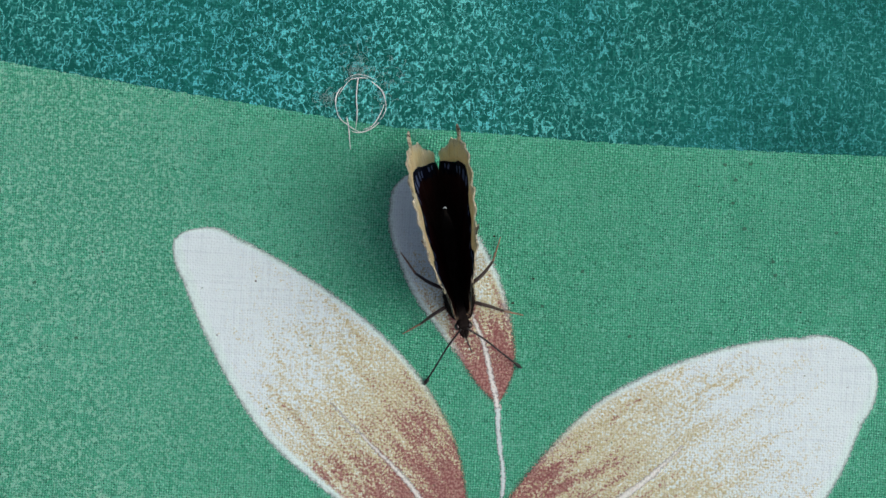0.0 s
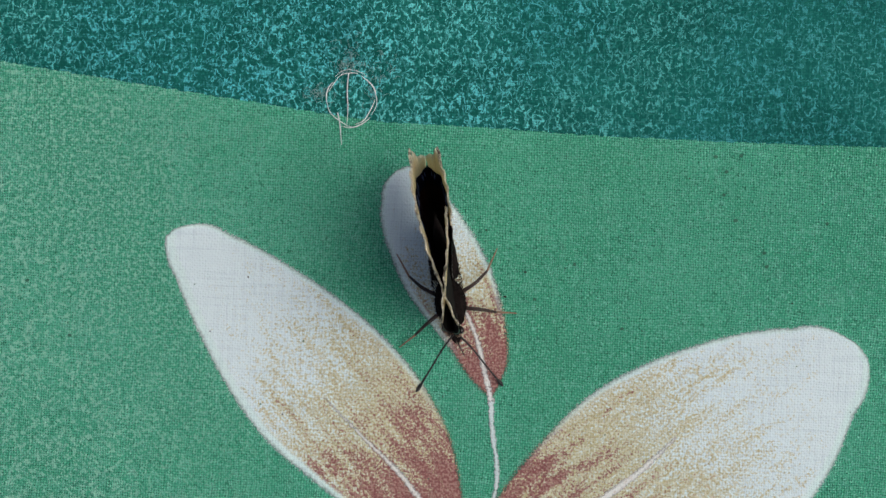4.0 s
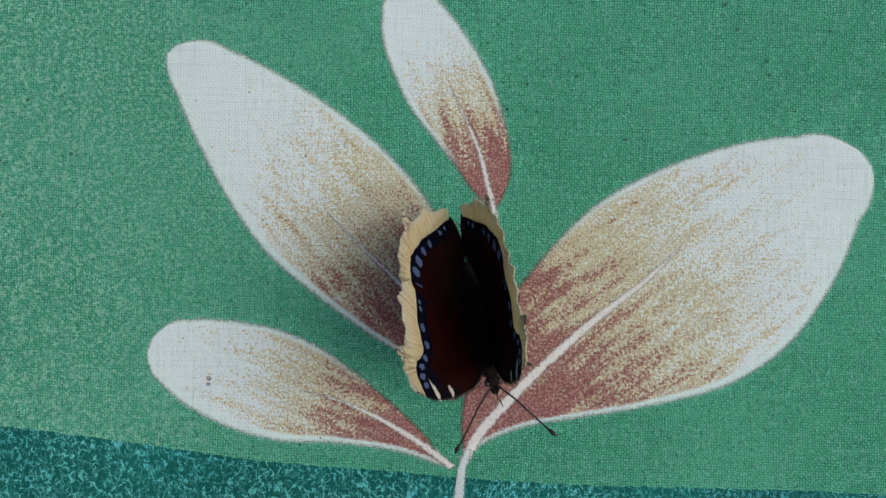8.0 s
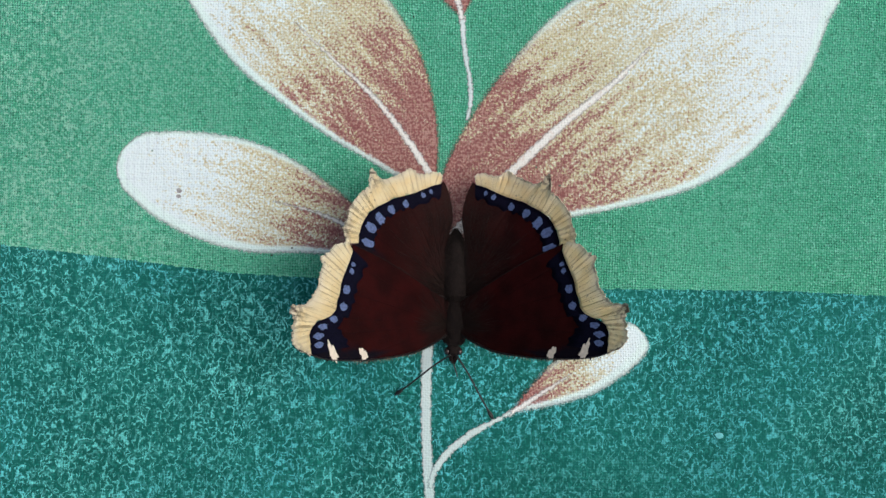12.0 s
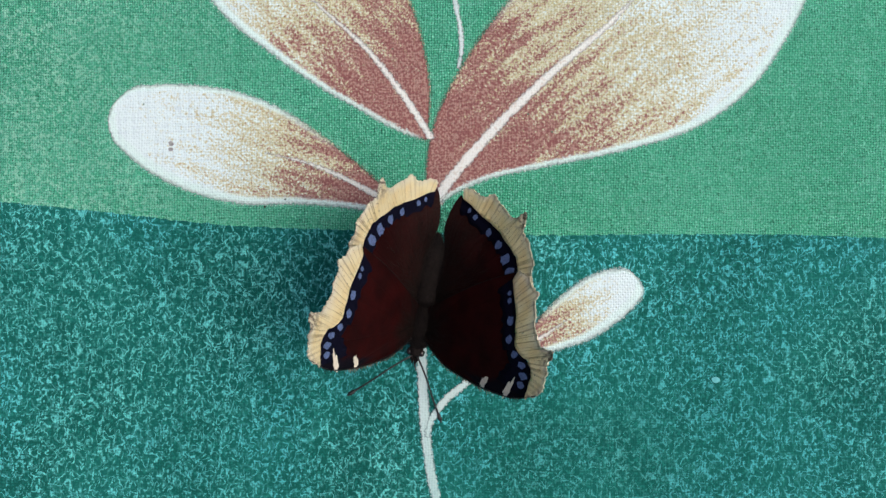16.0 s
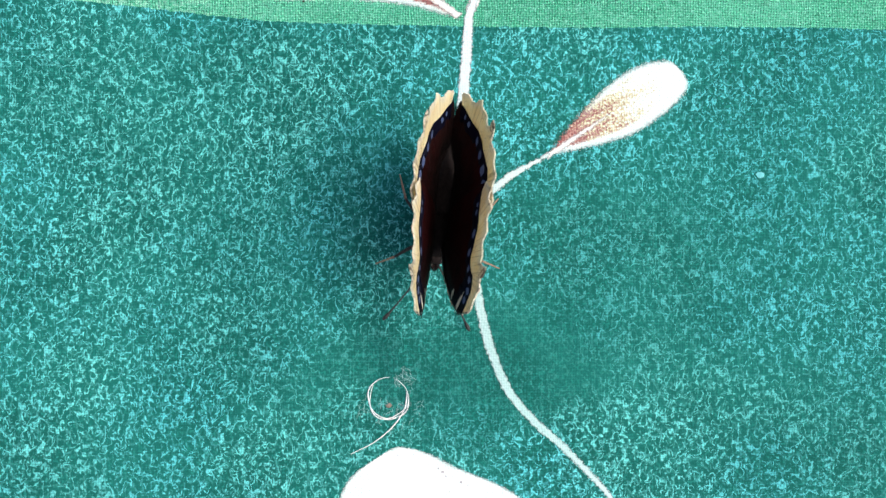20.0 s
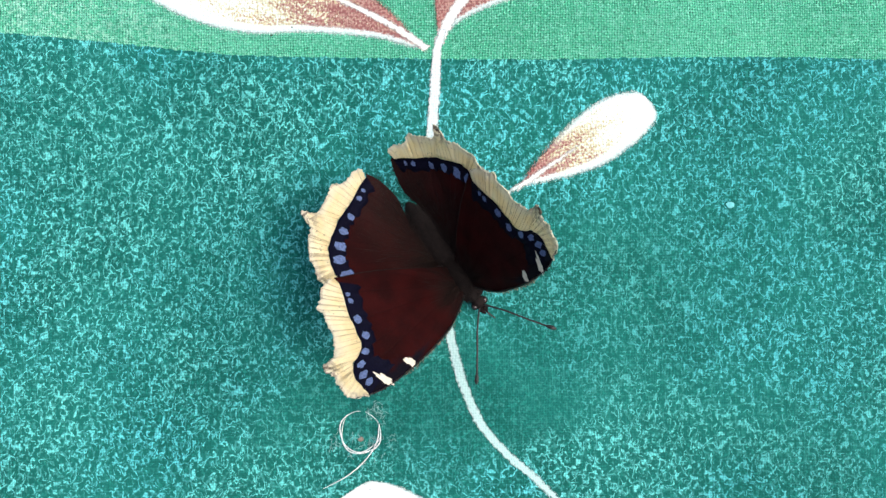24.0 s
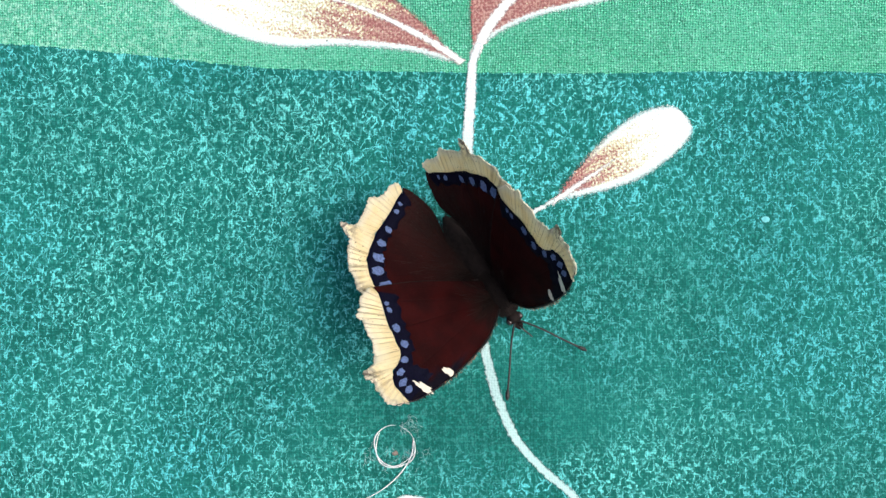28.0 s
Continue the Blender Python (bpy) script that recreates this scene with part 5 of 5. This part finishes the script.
    (18.4, -8.2, -36.8, 5.4, -16.4, 21.6, 1.8, 95.8, 80.8, 13.4, 12.8, 0.6, 0.1, -1.7, -3.1),
    (18.5, -8.1, -37.6, 5.4, -15.2, 23.5, 2.2, 91.2, 77.2, 14.4, 13.2, 0.9, 0.1, -1.6, -3.1),
    (18.6, -7.7, -38.0, 5.3, -14.5, 22.5, 1.9, 83.0, 75.0, 13.2, 12.5, 0.6, 0.0, -1.5, -3.0),
    (18.7, -7.3, -38.3, 5.3, -13.8, 21.5, 1.5, 70.6, 67.1, 12.1, 11.8, 0.3, 0.0, -1.4, -3.0),
    (18.8, -7.0, -38.6, 5.2, -13.1, 20.4, 1.1, 64.2, 61.3, 10.9, 11.1, 0.0, -0.0, -1.3, -2.9),
    (18.9, -6.6, -39.0, 5.1, -12.4, 19.4, 0.7, 65.8, 63.4, 9.7, 10.4, -0.3, -0.1, -1.2, -2.9),
    (19, -6.2, -39.3, 5.0, -11.7, 18.3, 0.3, 69.6, 61.0, 8.5, 9.7, -0.6, -0.2, -1.1, -2.8),
    (19.1, -6.2, -39.5, 5.1, -11.4, 18.7, 0.3, 77.5, 73.6, 8.6, 9.9, -0.7, -0.2, -1.3, -2.9),
    (19.2, -6.1, -39.7, 5.0, -11.1, 19.1, 0.3, 85.5, 79.6, 8.8, 10.1, -0.7, -0.2, -1.4, -2.9),
    (19.3, -6.1, -39.9, 5.0, -10.7, 19.4, 0.3, 89.5, 83.6, 9.1, 10.3, -0.6, -0.1, -1.6, -3.0),
    (19.5, -6.0, -40.3, 4.9, -10.0, 20.2, 0.3, 91.6, 84.7, 9.4, 10.7, -0.7, -0.1, -1.8, -3.1),
    (20, -5.7, -41.1, 5.0, -8.4, 22.1, 0.2, 88.6, 81.1, 10.2, 11.6, -0.7, -0.1, -2.5, -3.4),
    (20.5, -5.9, -41.6, 5.1, -6.8, 19.5, 2.0, 89.8, 87.3, 11.1, 10.4, 0.7, 1.2, -2.8, -5.0),
    (20.8, -2.8, -41.9, 5.1, 7.8, 16.1, 0.6, 89.6, 90.4, 9.8, 10.7, -0.1, 0.2, -2.9, -5.9),
    (21, -0.8, -42.0, 5.1, 17.6, 14.0, -0.3, 70.2, 84.2, 8.8, 10.9, -0.7, -0.3, -3.0, -6.5),
    (21.2, 1.7, -43.9, 4.8, 21.0, 11.6, -0.3, 37.8, 66.5, 6.7, 9.5, -0.5, -0.2, 0.1, -3.8),
    (21.3, 3.0, -44.9, 4.7, 22.8, 10.3, -0.3, 34.6, 58.1, 5.6, 8.9, -0.3, -0.2, 1.6, -2.4),
    (21.5, 4.4, -45.8, 4.3, 24.6, 4.1, -0.4, 29.6, 48.4, 0.9, 4.4, 0.1, 0.4, 1.5, -2.8),
    (23.5, 4.9, -43.7, 4.4, 34.9, 4.4, -0.4, 44.0, 65.7, 6.0, 8.3, -0.3, -0.1, -0.2, -6.7),
    (24, 4.7, -43.4, 4.4, 34.3, 5.5, -0.5, 46.1, 66.4, 6.3, 9.2, -0.4, 0.1, -0.9, -5.8),
    (25, 4.8, -43.5, 4.4, 34.1, 3.9, -0.7, 45.8, 68.7, 5.6, 8.8, -0.4, -0.0, -1.4, -6.6),
    (26, 4.9, -43.7, 4.4, 34.8, 1.7, -0.9, 46.6, 70.5, 5.3, 7.5, -0.5, 0.1, -0.3, -7.7),
    (28, 4.6, -43.4, 4.4, 33.1, 0.5, -0.4, 48.0, 73.0, 4.7, 8.7, -0.5, -0.2, -3.0, -3.8),
]

# seconds; left antenna spread and dipped, right antenna spread and dipped
FEELERS = [
    (0, 44, 27, 47, 24),
    (0.4, 46, 32, 48, 25),
    (1, 47, 34, 49, 31),
    (1.4, 46, 27, 43, 27),
    (2, 43, 7, 37, 10),
    (5, 44, -42, 29, 20),
    (6, 38, -6, 35, -8),
    (6.7, 42, 12, 36, 5),
    (7, 56, -58, 35, -65),
    (7.3, 45, -12, 38, -8),
    (10, 38, 9, 38, -8),
    (11, 38, 9, 49, -61),
    (11.5, 45, -43, 38, -3),
    (11.8, 40, 18, 42, -63),
    (12, 51, 16, 31, 3),
    (14.5, 37, -13, 40, -14),
    (15, 44, 13, 48, -49),
    (16, 50, -16, 29, 3),
    (17, 42, 1, 29, 3),
    (17.7, 43, -18, 34, -16),
    (18, 47, -1, 34, -16),
    (19, 41, -20, 34, -16),
    (20, 37, -24, 34, -16),
    (21.3, 58, -62, 39, -15),
    (23.5, 39, -11, 37, -10),
    (24, 39, -13, 36, -9),
    (25, 41, -13, 34, -2),
    (26, 42, -9, 32, 5),
    (28, 41, -10, 31, 4),
]


def motions():
    body, parts = [], {k: [] for k in (*WINGS, *LEGS_AT)}
    gone, last = 0.0, None
    for t, x, y, h, turn, pitch, roll, fl, fr, back_l, back_r, hl, hr, rear_l, rear_r in MOVES:
        body.append((t, pose(x * MM, y * MM, h * MM, pitch, roll, turn)))
        for tag, sx, up, hind, sweep, rear in (("l", -1, fl, hl, back_l, rear_l), ("r", 1, fr, hr, back_r, rear_r)):
            for k, raised, swing, (rx, ry) in (("f", up, sweep, ROOT), ("h", up + hind, rear, REAR_ROOT)):
                hinge = pose(sx * HINGE * MM, 0, 0, 0, -sx * raised, 0) @ pose(-sx * HINGE * MM, 0, 0)
                about = pose(sx * rx * MM, ry * MM, 0, 0, 0, sx * swing) @ pose(-sx * rx * MM, -ry * MM, 0)
                parts[k + tag].append((t, hinge @ about))
        if last:
            gone += math.hypot(x - last[0], y - last[1])
        last = (x, y)
        level = Euler([radians(a) for a in (pitch, roll, 0)]).to_matrix().to_4x4().inverted()
        for n, (key, (leg, at)) in enumerate(LEGS_AT.items()):
            phase = gone / 7.0 * math.pi + (0 if key in ("midl", "rearr") else math.pi)
            swing = 13 * math.sin(phase)
            sx = -1 if key.endswith("l") else 1
            foot = Matrix.Translation(level @ Vector((at[0] * MM, at[1] * MM, -(h - 3.25) * MM)))
            parts[key].append((t, foot @ level @ pose(0, 0, 0, 0, 0, sx * swing)))
    walk(butterfly, body)
    for k, ob in WINGS.items():
        walk(ob, parts[k])
    for k, (leg, _) in LEGS_AT.items():
        walk(leg, parts[k])
    for sx, ob in ANTENNAE.items():
        k = 1 if sx < 0 else 3
        walk(ob, [(row[0], pose(sx * 0.5 * MM, -5.8 * MM, -0.9 * MM, row[k + 1], 0, sx * row[k])) for row in FEELERS])


motions()
